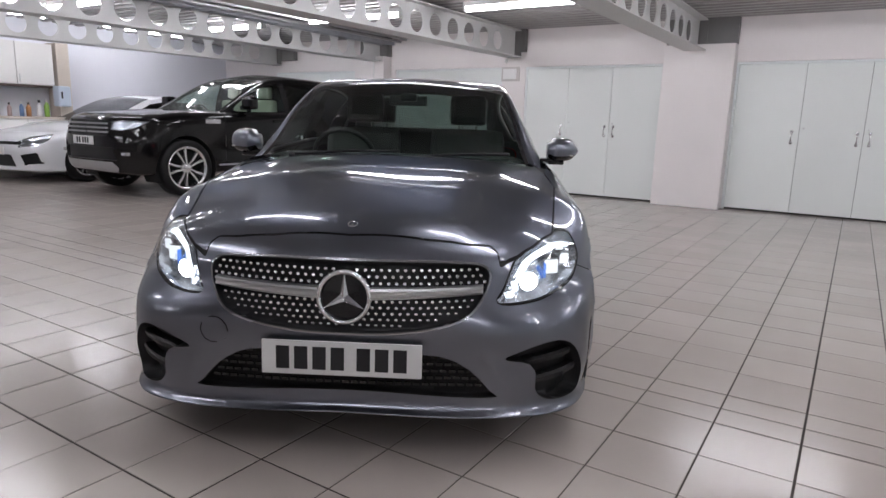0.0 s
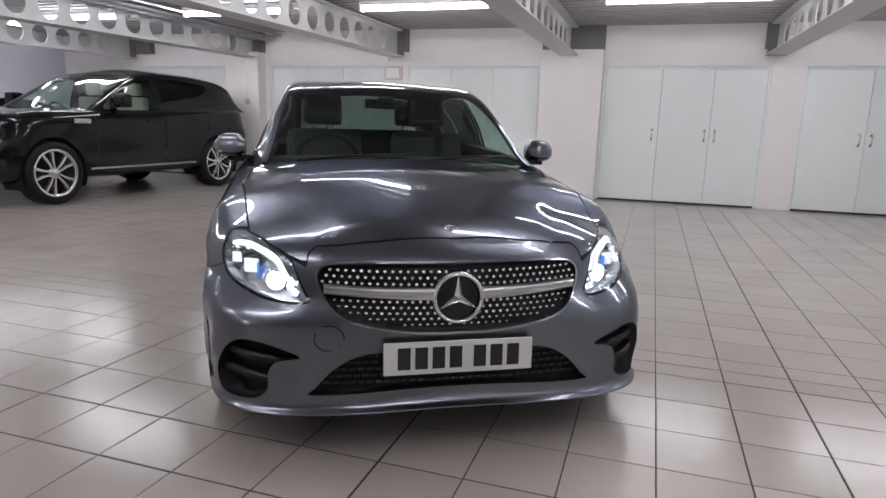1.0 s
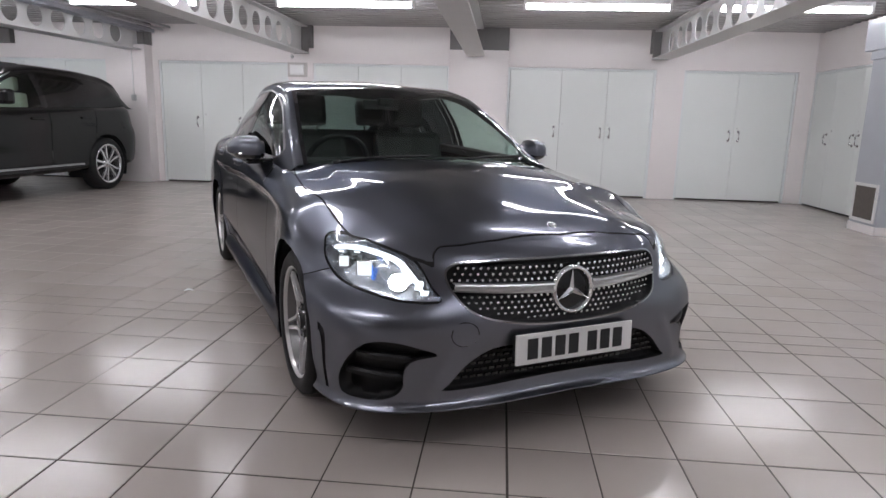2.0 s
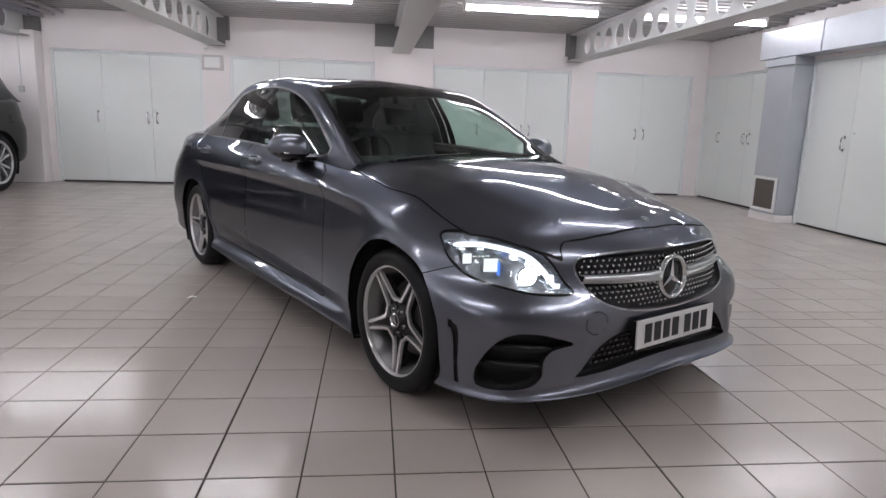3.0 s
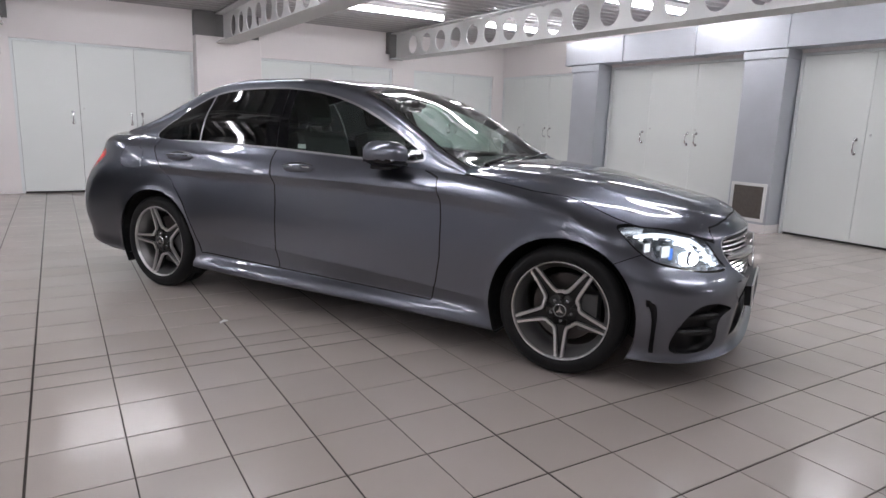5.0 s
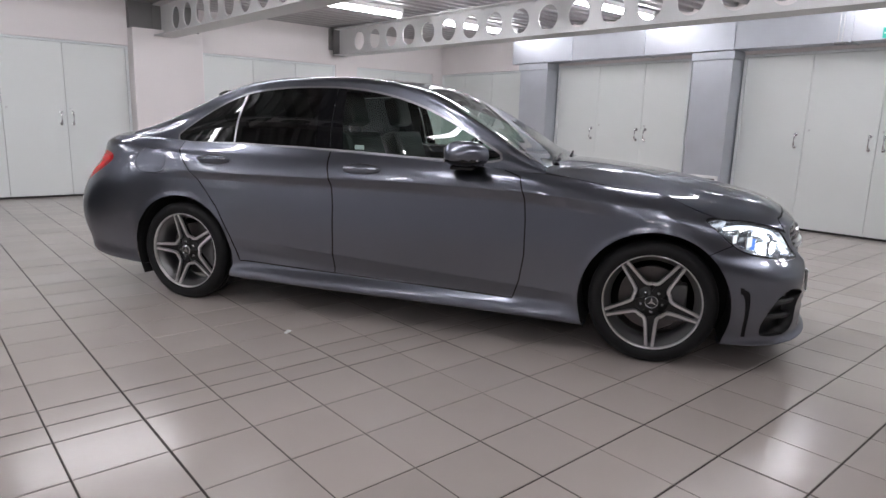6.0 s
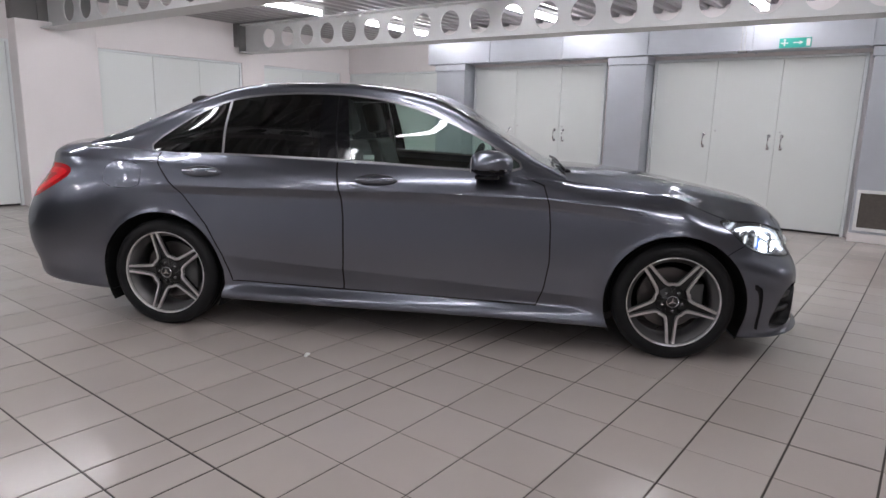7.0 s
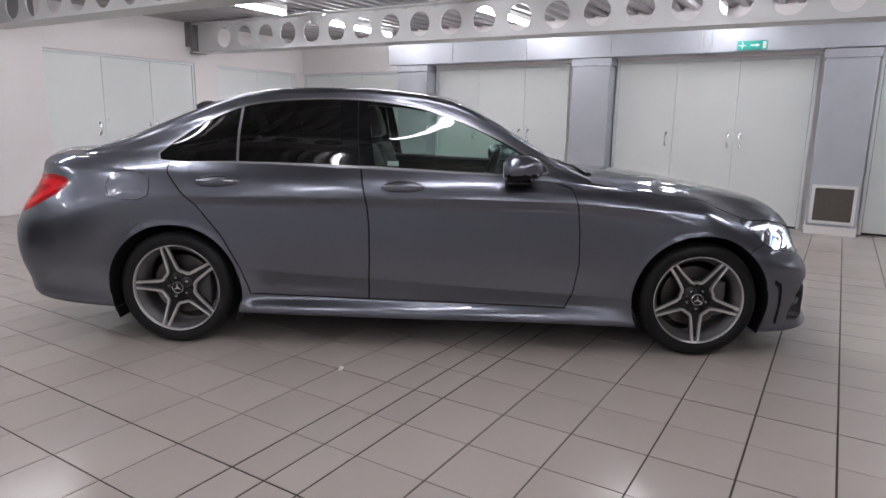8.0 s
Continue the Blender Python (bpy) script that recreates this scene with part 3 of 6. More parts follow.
class Shape:
    """The lines of a car body. levels: per height line its nose, tail, half widths along the side and heights along UK."""

    def __init__(self, wb, levels, nose_expo, rear_expo, hood, boot, roof, rail_z, rail_y, belt_y, belt_z, detail=1.0, hood_pull=0.22):
        self.hood_pull = hood_pull
        self.wb, self.levels, self.nose_expo, self.rear_expo = wb, levels, nose_expo, rear_expo
        self.hood, self.boot, self.roof = table(*hood), table(*boot), table(*roof)
        self.rail_z, self.rail_y, self.belt_y, self.belt_z = table(*rail_z), table(*rail_y), table(*belt_y), table(*belt_z)
        self.x0, self.x1 = roof[0][0], roof[-1][0]
        self.nf, self.ns, self.nr, self.nv = (max(6, int(v * detail)) for v in (N_FRONT, N_SIDE, N_REAR, N_SUB))
        if detail < 1:
            self.nv = 4

    def curves(self):
        ang_f = even_angles(self.nf, 2.8, 0.8, 0.9)
        ang_r = even_angles(self.nr, 4.0, 1.0, 0.9)
        out = []
        for (nose, tail, w, z), ex, er in zip(self.levels, self.nose_expo, self.rear_expo):
            wf = table(*zip((1.0, 1.33, 1.67, 2.0), w))
            zf = table(*zip(UK, z))
            pts = []
            for i in range(self.nf):
                a = ang_f[i]
                pts.append((nose * math.cos(a) ** (2 / ex), -w[0] * math.sin(a) ** (2 / ex), zf(i / self.nf)))
            for i in range(self.ns):
                u = 1 + i / self.ns
                pts.append((-self.wb * (u - 1), -wf(u), zf(u)))
            for i in range(self.nr + 1):
                a = ang_r[self.nr - i]
                c = math.cos(a) ** (2 / er) if a < math.pi / 2 else 0.0
                pts.append((-self.wb + (tail + self.wb) * c, -w[3] * math.sin(a) ** (2 / er), zf(2 + i / self.nr)))
            out.append(pts)
        return out

    def skin(self):
        sk = Skin()
        curves = self.curves()
        n, m = len(self.levels), len(curves[0])
        cols = []
        for j in range(m):
            col = []
            for k in range(n - 1):
                p = [curves[max(k - 1, 0)][j], curves[k][j], curves[k + 1][j], curves[min(k + 2, n - 1)][j]]
                col += [cat(p, s / self.nv) for s in range(self.nv)]
            col.append(curves[-1][j])
            cols.append(col)
        sk.grid(cols, "lower")
        sk.grid([[(x, -y, z) for x, y, z in c] for c in cols], "lower", flip=True)

        def top(js, centre, tag, pull):
            rows = []
            for j in js:
                e, below = curves[-1][j], curves[-2][j]
                m_e = min((e[2] - below[2]) / max(abs(below[1]) - abs(e[1]), 0.01), 1.2)
                zc, row = centre(e[0]), []
                for i in range(57):
                    s = -1 + 2 * i / 56
                    t = 1 - abs(s)
                    if pull:
                        z = ((1 + 2 * t) * (1 - t) ** 2 * e[2] + t * (1 - t) ** 2 * m_e * abs(e[1]) * pull + t * t * (3 - 2 * t) * zc)
                    else:
                        z = e[2] + (zc - e[2]) * (1 - abs(s) ** 2.5)
                    row.append((e[0], -e[1] * s, z))
                rows.append(row)
            sk.grid(rows, tag)
        top(range(0, self.nf + int(0.24 * self.ns)), self.hood, "hood", self.hood_pull)
        top(range(self.nf + self.ns - 2, m), self.boot, "boot", 0.25)
        rows, ns = [], int(1.07 * self.ns)
        for i in range(ns + 1):
            x = self.x0 + (self.x1 - self.x0) * i / ns
            yb, zb, yc, zc, zr = self.belt_y(x), self.belt_z(x), self.rail_y(x), self.rail_z(x), self.roof(x)
            h = zc - zb
            ctrl = [(x, yb + 0.03, zb - 0.08), (x, yb, zb), (x, yb - 0.36 * (yb - yc) + 0.006, zb + 0.45 * h),
                    (x, yc + 0.018, zc - 0.10 * h - 0.006), (x, yc - 0.035, zc + 0.30 * (zr - zc) + 0.008),
                    (x, yc * 0.55, zr - 0.24 * (zr - zc)), (x, 0.0, zr), (x, -yc * 0.55, zr - 0.24 * (zr - zc))]
            half = []
            for k, sub in ((1, 10), (2, 12), (3, 8), (4, 10), (5, 12)):
                half += [cat(ctrl[k - 1:k + 3], s / sub) for s in range(sub)]
            half.append(ctrl[6])
            rows.append(half + [(a, -b, c) for a, b, c in half[-2::-1]])
        sk.grid(rows, "roof", flip=True)
        sk.weld()
        return sk


def arches(wb, z, r):
    return lambda p: min(math.hypot(p[0], p[2] - z), math.hypot(p[0] + wb, p[2] - z)) - r


def closed_panel(sk, dist, tags, to, near, gap=0.0038):
    """A panel inside an outline, with a dark gap around it."""
    sk.split(lambda p: dist(p) - gap, tags, near)
    sk.split(lambda p: dist(p) + gap, tags, near)
    sk.retag(lambda c: near(c) and abs(dist(c)) < gap, tags, "gap")
    sk.retag(lambda c: near(c) and dist(c) < 0, tags, to)


def sided(sk, tag):
    """Shares a tag out between the two sides."""
    sk.retag(lambda c: c[1] < 0, (tag,), tag + "_r")
    sk.retag(lambda c: c[1] >= 0, (tag,), tag + "_l")


def around(p):
    """Distance round the front corner."""
    return abs(p[1]) - p[0]


# ---- wheels ----
def twin_spoke_wheel(name, parent, m, side, turn, rim_r=0.238, tyre_r=0.312, half=0.11):
    """A wheel with five twin spokes; its outer face looks to -y before m."""
    w = new(name)
    w.empty_display_size = 0.1
    w.parent = parent
    w.matrix_basis = m
    bm = bmesh.new()
    o = -half
    add_lathe(bm, [(o + 0.012, rim_r - 0.004), (o + 0.002, rim_r + 0.006), (o - 0.004, rim_r + 0.022), (o - 0.006, rim_r + 0.045), (o + 0.002, tyre_r - 0.018),
                   (o + 0.012, tyre_r - 0.006), (o + 0.03, tyre_r), (o + 0.06, tyre_r + 0.001), (o + 0.062, tyre_r - 0.006), (o + 0.068, tyre_r - 0.006),
                   (o + 0.07, tyre_r + 0.001), (-0.004, tyre_r + 0.001), (-0.003, tyre_r - 0.006), (0.003, tyre_r - 0.006), (0.004, tyre_r + 0.001),
                   (-o - 0.03, tyre_r), (-o - 0.012, tyre_r - 0.006), (-o + 0.006, rim_r + 0.045), (-o, rim_r)], 96)
    part("tyre", finish(bm), M_RUBBER, w, smooth=True)
    rim = part("rim", finish(add_lathe(bmesh.new(), [(o + 0.022, rim_r - 0.007), (o + 0.009, rim_r - 0.005), (o + 0.005, rim_r - 0.002), (o + 0.004, rim_r + 0.002), (o + 0.010, rim_r + 0.005), (o + 0.02, rim_r + 0.002)], 96)),
               M_ALLOY, w, "machined rim edge", smooth=True)
    part("barrel", finish(add_lathe(bmesh.new(), [(o + 0.012, rim_r - 0.004), (o + 0.03, rim_r - 0.010), (o + 0.05, rim_r - 0.03), (o + 0.10, rim_r - 0.035), (-o - 0.02, rim_r - 0.02), (-o, rim_r)], 72)),
         M_BARREL, rim, smooth=True)
    part("brake_disc", finish(add_lathe(bmesh.new(), [(0.005, 0.0), (0.005, 0.165), (0.03, 0.165), (0.03, 0.0)], 48)), M_BRAKE, w, smooth=False)
    cal = bmesh.new()
    add_box(cal, 0.07, 0.165, -0.035, 0.05, -0.10, 0.09, 0.012)
    part("brake_caliper", cal, M_CALIPER, w)
    face = o + 0.018
    for i in range(5):
        th = math.radians(turn + 72 * i)
        ca, sa = math.cos(th), math.sin(th)

        def at(r, t, y):
            return (r * ca - t * sa, y, r * sa + t * ca)
        # spoke body: a dished dark plate between the rails
        bm = bmesh.new()
        rows = []
        for r, hw, dy in ((0.035, 0.028, 0.016), (0.082, 0.030, 0.018), (0.12, 0.025, 0.016), (0.17, 0.020, 0.012), (0.231, 0.0155, 0.006)):
            rows.append([bm.verts.new(at(r, t, face + y)) for t, y in
                         ((-hw - 0.006, dy + 0.035), (-hw - 0.004, dy), (-hw + 0.006, dy + 0.016), (hw - 0.006, dy + 0.016), (hw + 0.004, dy), (hw + 0.006, dy + 0.035))])
        for a, b in zip(rows, rows[1:]):
            for k in range(5):
                bm.faces.new((a[k], a[k + 1], b[k + 1], b[k]))
        sp = part("spoke", finish(bm), M_ALLOYDARK, w, "dark twin spoke", smooth=False)
        # bright rails, which bend into the neighbouring spoke near the hub
        for s in (-1, 1):
            bm = bmesh.new()
            line = smooth_loop([(0.233, s * 0.0150, 0.002), (0.17, s * 0.0200, 0.008), (0.12, s * 0.0248, 0.012), (0.096, s * 0.0290, 0.014), (0.082, s * 0.0380, 0.015), (0.0745, s * 0.0541, 0.015)], 5, closed=False)
            prev = None
            for k, (r, t, dy) in enumerate(line):
                r2, t2, _ = line[min(k + 1, len(line) - 1)]
                r1, t1, _ = line[max(k - 1, 0)]
                dr, dt = r2 - r1, t2 - t1
                ln = math.hypot(dr, dt)
                nr_, nt_ = -dt / ln, dr / ln
                hw = 0.0064
                ring = [bm.verts.new(at(r + nr_ * a, t + nt_ * a, face + dy + b)) for a, b in ((-hw - 0.003, 0.014), (-hw, 0.0), (hw, 0.0), (hw + 0.003, 0.014))]
                if prev:
                    for q in range(3):
                        bm.faces.new((prev[q], prev[q + 1], ring[q + 1], ring[q]))
                prev = ring
            part("spoke_rail", finish(bm), M_ALLOY, sp, "bright machined rail")
        bm = bmesh.new()
        add_lathe(bm, [(face + 0.012, 0.0), (face + 0.014, 0.009), (face + 0.03, 0.010)], 10, "Y", (0.052 * math.cos(th), 0, 0.052 * math.sin(th)))
        part("wheel_bolt", finish(bm), M_CHROMEDARK, w, smooth=True)
    hub = part("hub", finish(add_lathe(bmesh.new(), [(face + 0.004, 0.0), (face + 0.004, 0.030), (face + 0.008, 0.034), (face + 0.018, 0.036), (face + 0.022, 0.076), (face + 0.05, 0.08)], 40)),
               M_ALLOYDARK, w, smooth=True)
    bm = bmesh.new()
    for k in range(3):
        a = math.radians(90 + 120 * k)
        c, s = math.cos(a), math.sin(a)
        vs = [bm.verts.new((x * c - z * s, face + y, x * s + z * c)) for x, z, y in ((0.0, -0.006, 0.001), (0.0, 0.006, 0.001), (0.026, 0.0, 0.002))]
        bm.faces.new(vs)
    add_lathe(bm, [(face + 0.0035, 0.027), (face + 0.001, 0.029), (face + 0.0035, 0.032)], 36)
    part("cap_mark", finish(bm), M_CHROME, hub, "chrome ring mark")
    return w


# ---- body of the saloon ----
SALOON = Shape(
    2.84,
    [
        (0.673, -3.58, (0.740, 0.760, 0.760, 0.740), (0.181, 0.166, 0.147, 0.149, 0.165, 0.170, 0.190, 0.220, 0.250)),
        (0.784, -3.76, (0.885, 0.888, 0.888, 0.875), (0.191, 0.176, 0.152, 0.159, 0.180, 0.187, 0.200, 0.240, 0.270)),
        (0.755, -3.81, (0.890, 0.874, 0.874, 0.885), (0.220, 0.210, 0.196, 0.233, 0.255, 0.270, 0.290, 0.340, 0.370)),
        (0.746, -3.85, (0.905, 0.874, 0.876, 0.900), (0.333, 0.328, 0.323, 0.357, 0.350, 0.383, 0.420, 0.470, 0.500)),
        (0.770, -3.88, (0.910, 0.897, 0.897, 0.907), (0.460, 0.469, 0.490, 0.536, 0.530, 0.550, 0.600, 0.620, 0.630)),
        (0.765, -3.86, (0.910, 0.901, 0.901, 0.907), (0.567, 0.572, 0.588, 0.694, 0.720, 0.730, 0.750, 0.750, 0.750)),
        (0.741, -3.82, (0.890, 0.898, 0.898, 0.893), (0.665, 0.660, 0.666, 0.784, 0.825, 0.838, 0.860, 0.880, 0.880)),
        (0.707, -3.81, (0.835, 0.866, 0.868, 0.855), (0.719, 0.709, 0.715, 0.828, 0.900, 0.925, 0.950, 0.980, 0.990)),
        (0.659, -3.77, (0.755, 0.806, 0.803, 0.775), (0.758, 0.748, 0.750, 0.858, 0.948, 0.990, 1.010, 1.025, 1.035)),
    ],
    (3.4, 3.5, 3.5, 3.6, 3.1, 2.2, 2.1, 2.2, 2.4), (6.0, 6.0, 6.0, 6.0, 5.0, 4.0, 3.1, 3.0, 3.0),
    ((0.659, 0.757), (0.63, 0.778), (0.592, 0.797), (0.52, 0.816), (0.43, 0.836), (0.29, 0.865), (0.12, 0.898), (-0.06, 0.928), (-0.25, 0.952), (-0.43, 0.968), (-0.75, 0.98)),
    ((-2.9, 1.06), (-3.3, 1.07), (-3.6, 1.062), (-3.7, 1.056), (-3.79, 1.04)),
    ((-0.56, 0.940), (-0.77, 1.064), (-0.98, 1.194), (-1.21, 1.330), (-1.36, 1.390), (-1.56, 1.424), (-1.86, 1.444),
     (-2.2, 1.444), (-2.53, 1.420), (-2.7, 1.382), (-3.06, 1.247), (-3.42, 1.065)),
    ((-0.56, 0.930), (-0.75, 1.007), (-0.87, 1.080), (-1.13, 1.224), (-1.35, 1.317), (-1.6, 1.370), (-1.89, 1.392), (-2.22, 1.386),
     (-2.48, 1.355), (-2.68, 1.295), (-2.95, 1.187), (-3.2, 1.095), (-3.42, 1.045)),
    ((-0.56, 0.735), (-1.0, 0.675), (-1.4, 0.625), (-2.0, 0.61), (-2.5, 0.60), (-3.0, 0.605), (-3.42, 0.62)),
    ((-0.56, 0.77), (-0.95, 0.798), (-1.9, 0.797), (-2.6, 0.785), (-3.0, 0.76), (-3.42, 0.68)),
    ((-0.56, 0.90), (-0.95, 0.945), (-1.9, 0.988), (-2.84, 1.005), (-3.42, 1.01)),
    hood_pull=0.0,
)
# outlines: side glazing, doors, fuel flap, rear lamp and bumper slit in (x, z)
DLO = [(-2.930, 1.015), (-2.840, 1.133), (-2.670, 1.243), (-2.480, 1.313), (-2.220, 1.346), (-1.890, 1.352), (-1.600, 1.324), (-1.350, 1.260), (-1.130, 1.168), (-0.950, 1.073), (-0.830, 0.988), (-1.100, 0.975), (-1.820, 1.003), (-2.500, 1.015)]
FRONT_DOOR = [(-0.84, 1.02), (-0.79, 0.935), (-0.70, 0.905), (-0.668, 0.807), (-0.656, 0.689), (-0.652, 0.505), (-0.674, 0.36), (-0.71, 0.258),
              (-1.2, 0.268), (-1.783, 0.279), (-1.774, 0.50), (-1.777, 0.688), (-1.793, 0.837), (-1.834, 1.02)]
REAR_DOOR = [(-1.836, 1.02), (-1.795, 0.837), (-1.779, 0.688), (-1.776, 0.50), (-1.785, 0.279), (-2.1, 0.286), (-2.434, 0.296), (-2.476, 0.449),
             (-2.572, 0.621), (-2.70, 0.779), (-2.78, 0.858), (-2.862, 0.958), (-2.88, 1.02)]
FUEL = [(-3.185, 0.88), (-3.165, 0.935), (-3.11, 0.96), (-3.02, 0.958), (-2.955, 0.935), (-2.945, 0.88), (-2.955, 0.83), (-3.01, 0.808), (-3.12, 0.81), (-3.17, 0.83)]
REAR_LAMP = [(-3.72, 0.716), (-3.564, 0.783), (-3.453, 0.843), (-3.415, 0.880), (-3.433, 0.909), (-3.531, 0.925), (-3.67, 0.915), (-3.86, 0.912), (-3.90, 0.722)]
SLIT = [(0.402, 0.428), (0.434, 0.424), (0.445, 0.36), (0.437, 0.222), (0.424, 0.219), (0.424, 0.36)]
# bonnet in (x, |y|); lamp and side intake in (distance round the corner, z); grille and lower intake in (|y|, z)
BONNET = [(0.645, 0.000), (0.629, 0.260), (0.603, 0.400), (0.576, 0.475), (0.588, 0.502), (0.612, 0.512), (0.557, 0.575), (0.480, 0.635), (0.307, 0.722), (0.154, 0.742), (-0.200, 0.785), (-0.450, 0.768), (-0.660, 0.735), (-0.660, 0.000)]
LAMP = [(0.573, 0.738), (0.485, 0.748), (0.294, 0.744), (0.08, 0.720), (-0.03, 0.673), (-0.11, 0.600), (-0.165, 0.556), (0.016, 0.553),
        (0.20, 0.570), (0.388, 0.598), (0.50, 0.650), (0.556, 0.705)]
LED_BAR = [(0.480, 0.7145), (0.316, 0.7235), (0.104, 0.6985), (0.006, 0.653), (-0.0725, 0.5885), (-0.110, 0.561), (-0.092, 0.561), (-0.0515, 0.589), (0.0265, 0.640), (0.116, 0.6815), (0.3205, 0.7065), (0.480, 0.6985)]
SIDE_INTAKE = [(0.327, 0.227), (0.312, 0.291), (0.227, 0.377), (0.127, 0.419), (0.007, 0.422), (-0.103, 0.403), (-0.188, 0.376), (-0.093, 0.360), (-0.043, 0.337), (-0.028, 0.293), (-0.028, 0.256), (0.027, 0.217), (0.137, 0.200), (0.287, 0.200)]
GRILLE = [(0.000, 0.697), (0.236, 0.694), (0.394, 0.686), (0.451, 0.675), (0.475, 0.647), (0.461, 0.592), (0.414, 0.533), (0.325, 0.496), (0.167, 0.470), (0.000, 0.464)]
LOWER_INTAKE = [(0.000, 0.396), (0.266, 0.393), (0.350, 0.379), (0.428, 0.331), (0.492, 0.262), (0.512, 0.241), (0.355, 0.244), (0.197, 0.252), (0.000, 0.256)]


def mirrored(half):
    """A closed outline from its half with the first axis >= 0, starting and ending on the middle."""
    return half + [(-a, b) for a, b in half[-2:0:-1]]


SHOULDER = [(-3.10, 0.838), (-2.60, 0.830), (-2.06, 0.836), (-1.33, 0.845), (-0.71, 0.837), (-0.386, 0.813), (0.05, 0.775)]
DOOR_CREASE = [(-2.60, 0.455), (-2.415, 0.443), (-2.07, 0.416), (-1.386, 0.376), (-0.677, 0.336), (-0.30, 0.316)]
BONNET_CREASE = [(0.56, 0.40), (0.30, 0.47), (-0.10, 0.55), (-0.62, 0.62)]


def ramp(a, b, x):
    t = min(max((x - a) / (b - a), 0.0), 1.0)
    return t * t * (3 - 2 * t)


def sculpt(sk):
    """Presses the creases, the wheel-arch lips and the bonnet's dome into the skin."""
    flank = lambda p: abs(p[1]) > 0.72 and -3.2 < p[0] < 0.12
    sh, dc = path_dist(SHOULDER, 0, 2), path_dist(DOOR_CREASE, 0, 2)
    arch = arches(2.84, 0.318, 0.362)
    for off in (0.010, 0.0, -0.015, -0.03, -0.045, -0.06):
        sk.split(lambda p: sh(p) - off, ("lower",), lambda p: flank(p) and 0.70 < p[2] < 0.92)
    for off in (0.010, 0.0, -0.010):
        sk.split(lambda p: dc(p) - off, ("lower",), lambda p: flank(p) and 0.26 < p[2] < 0.52)
    for off in (0.008, 0.020, 0.034):
        sk.split(lambda p: arch(p) - off, ("lower",), lambda p: abs(p[1]) > 0.7 and p[2] < 0.75)
    blade = path_dist([(0.45, 0.43), (0.52, 0.33), (0.585, 0.21)], 1, 2)
    bc = path_dist([(x, y) for x, y in BONNET_CREASE], 0, 1)
    low_line, high_line = table(*DOOR_CREASE), table(*SHOULDER)
    out = []
    for p in sk.v:
        x, y, z = p
        sg = -1 if y < 0 else 1
        if abs(y) > 0.70 and z < 0.96:
            d, dl, ar = sh(p), dc(p), arch(p)
            dy = 0.0
            zl, zs = low_line(x), high_line(x)
            h = (z - zl) / (zs - zl)
            fade = ramp(-2.95, -2.50, x) * ramp(-0.05, -0.50, x)
            if 0 < h < 1:
                dy -= fade * (0.034 * (h / 0.88) ** 1.15 if h < 0.88 else 0.034 * (1 - ((h - 0.88) / 0.12) ** 1.4))
            low = ramp(-2.55, -2.35, x) * ramp(-0.32, -0.55, x)
            if h < 0:
                dy -= low * 0.36 * min(-dl, 0.09) * ramp(0.232, 0.272, z)
            if ar > -0.03:
                dy += 0.010 * math.exp(-abs(ar) / 0.018) * ramp(0.20, 0.30, z)
            y += sg * dy * (1 if abs(y) > 0.8 else ramp(0.70, 0.80, abs(y)))
        elif x > 0.42 and z < 0.44:
            x += 0.014 * math.exp(-abs(blade((0, abs(y), z))) / 0.022) * ramp(0.20, 0.25, z) * ramp(0.44, 0.38, z)
        elif z > 0.70 and -0.66 < x < 0.62 and abs(y) < 0.72:
            d = bc((x, abs(y), 0))
            z += 0.009 * ramp(-0.06, 0.05, d) * ramp(0.62, 0.50, x) * ramp(-0.66, -0.5, x)
        out.append((x, y, z))
    sk.v = out


def relax(sk, inside, steps):
    """Evens out the skin where inside(point) holds, so that reflections run smoothly over it."""
    link = {}
    for face in sk.f:
        for k, i in enumerate(face):
            j = face[(k + 1) % len(face)]
            link.setdefault(i, set()).add(j)
            link.setdefault(j, set()).add(i)
    v = np.array(sk.v)
    idx = [i for i in range(len(sk.v)) if i in link and inside(sk.v[i])]
    near = [np.array(sorted(link[i])) for i in idx]
    for _ in range(steps):
        new_v = v.copy()
        for i, n in zip(idx, near):
            new_v[i] = 0.5 * v[i] + 0.5 * v[n].mean(axis=0)
        v = new_v
    sk.v = [tuple(float(c) for c in p) for p in v]


def side_at(sk, x, z):
    """Half width of the body at a place on its flank."""
    best = min((p for p in sk.v if p[1] < -0.6), key=lambda p: (p[0] - x) ** 2 + (p[2] - z) ** 2)
    return -best[1]


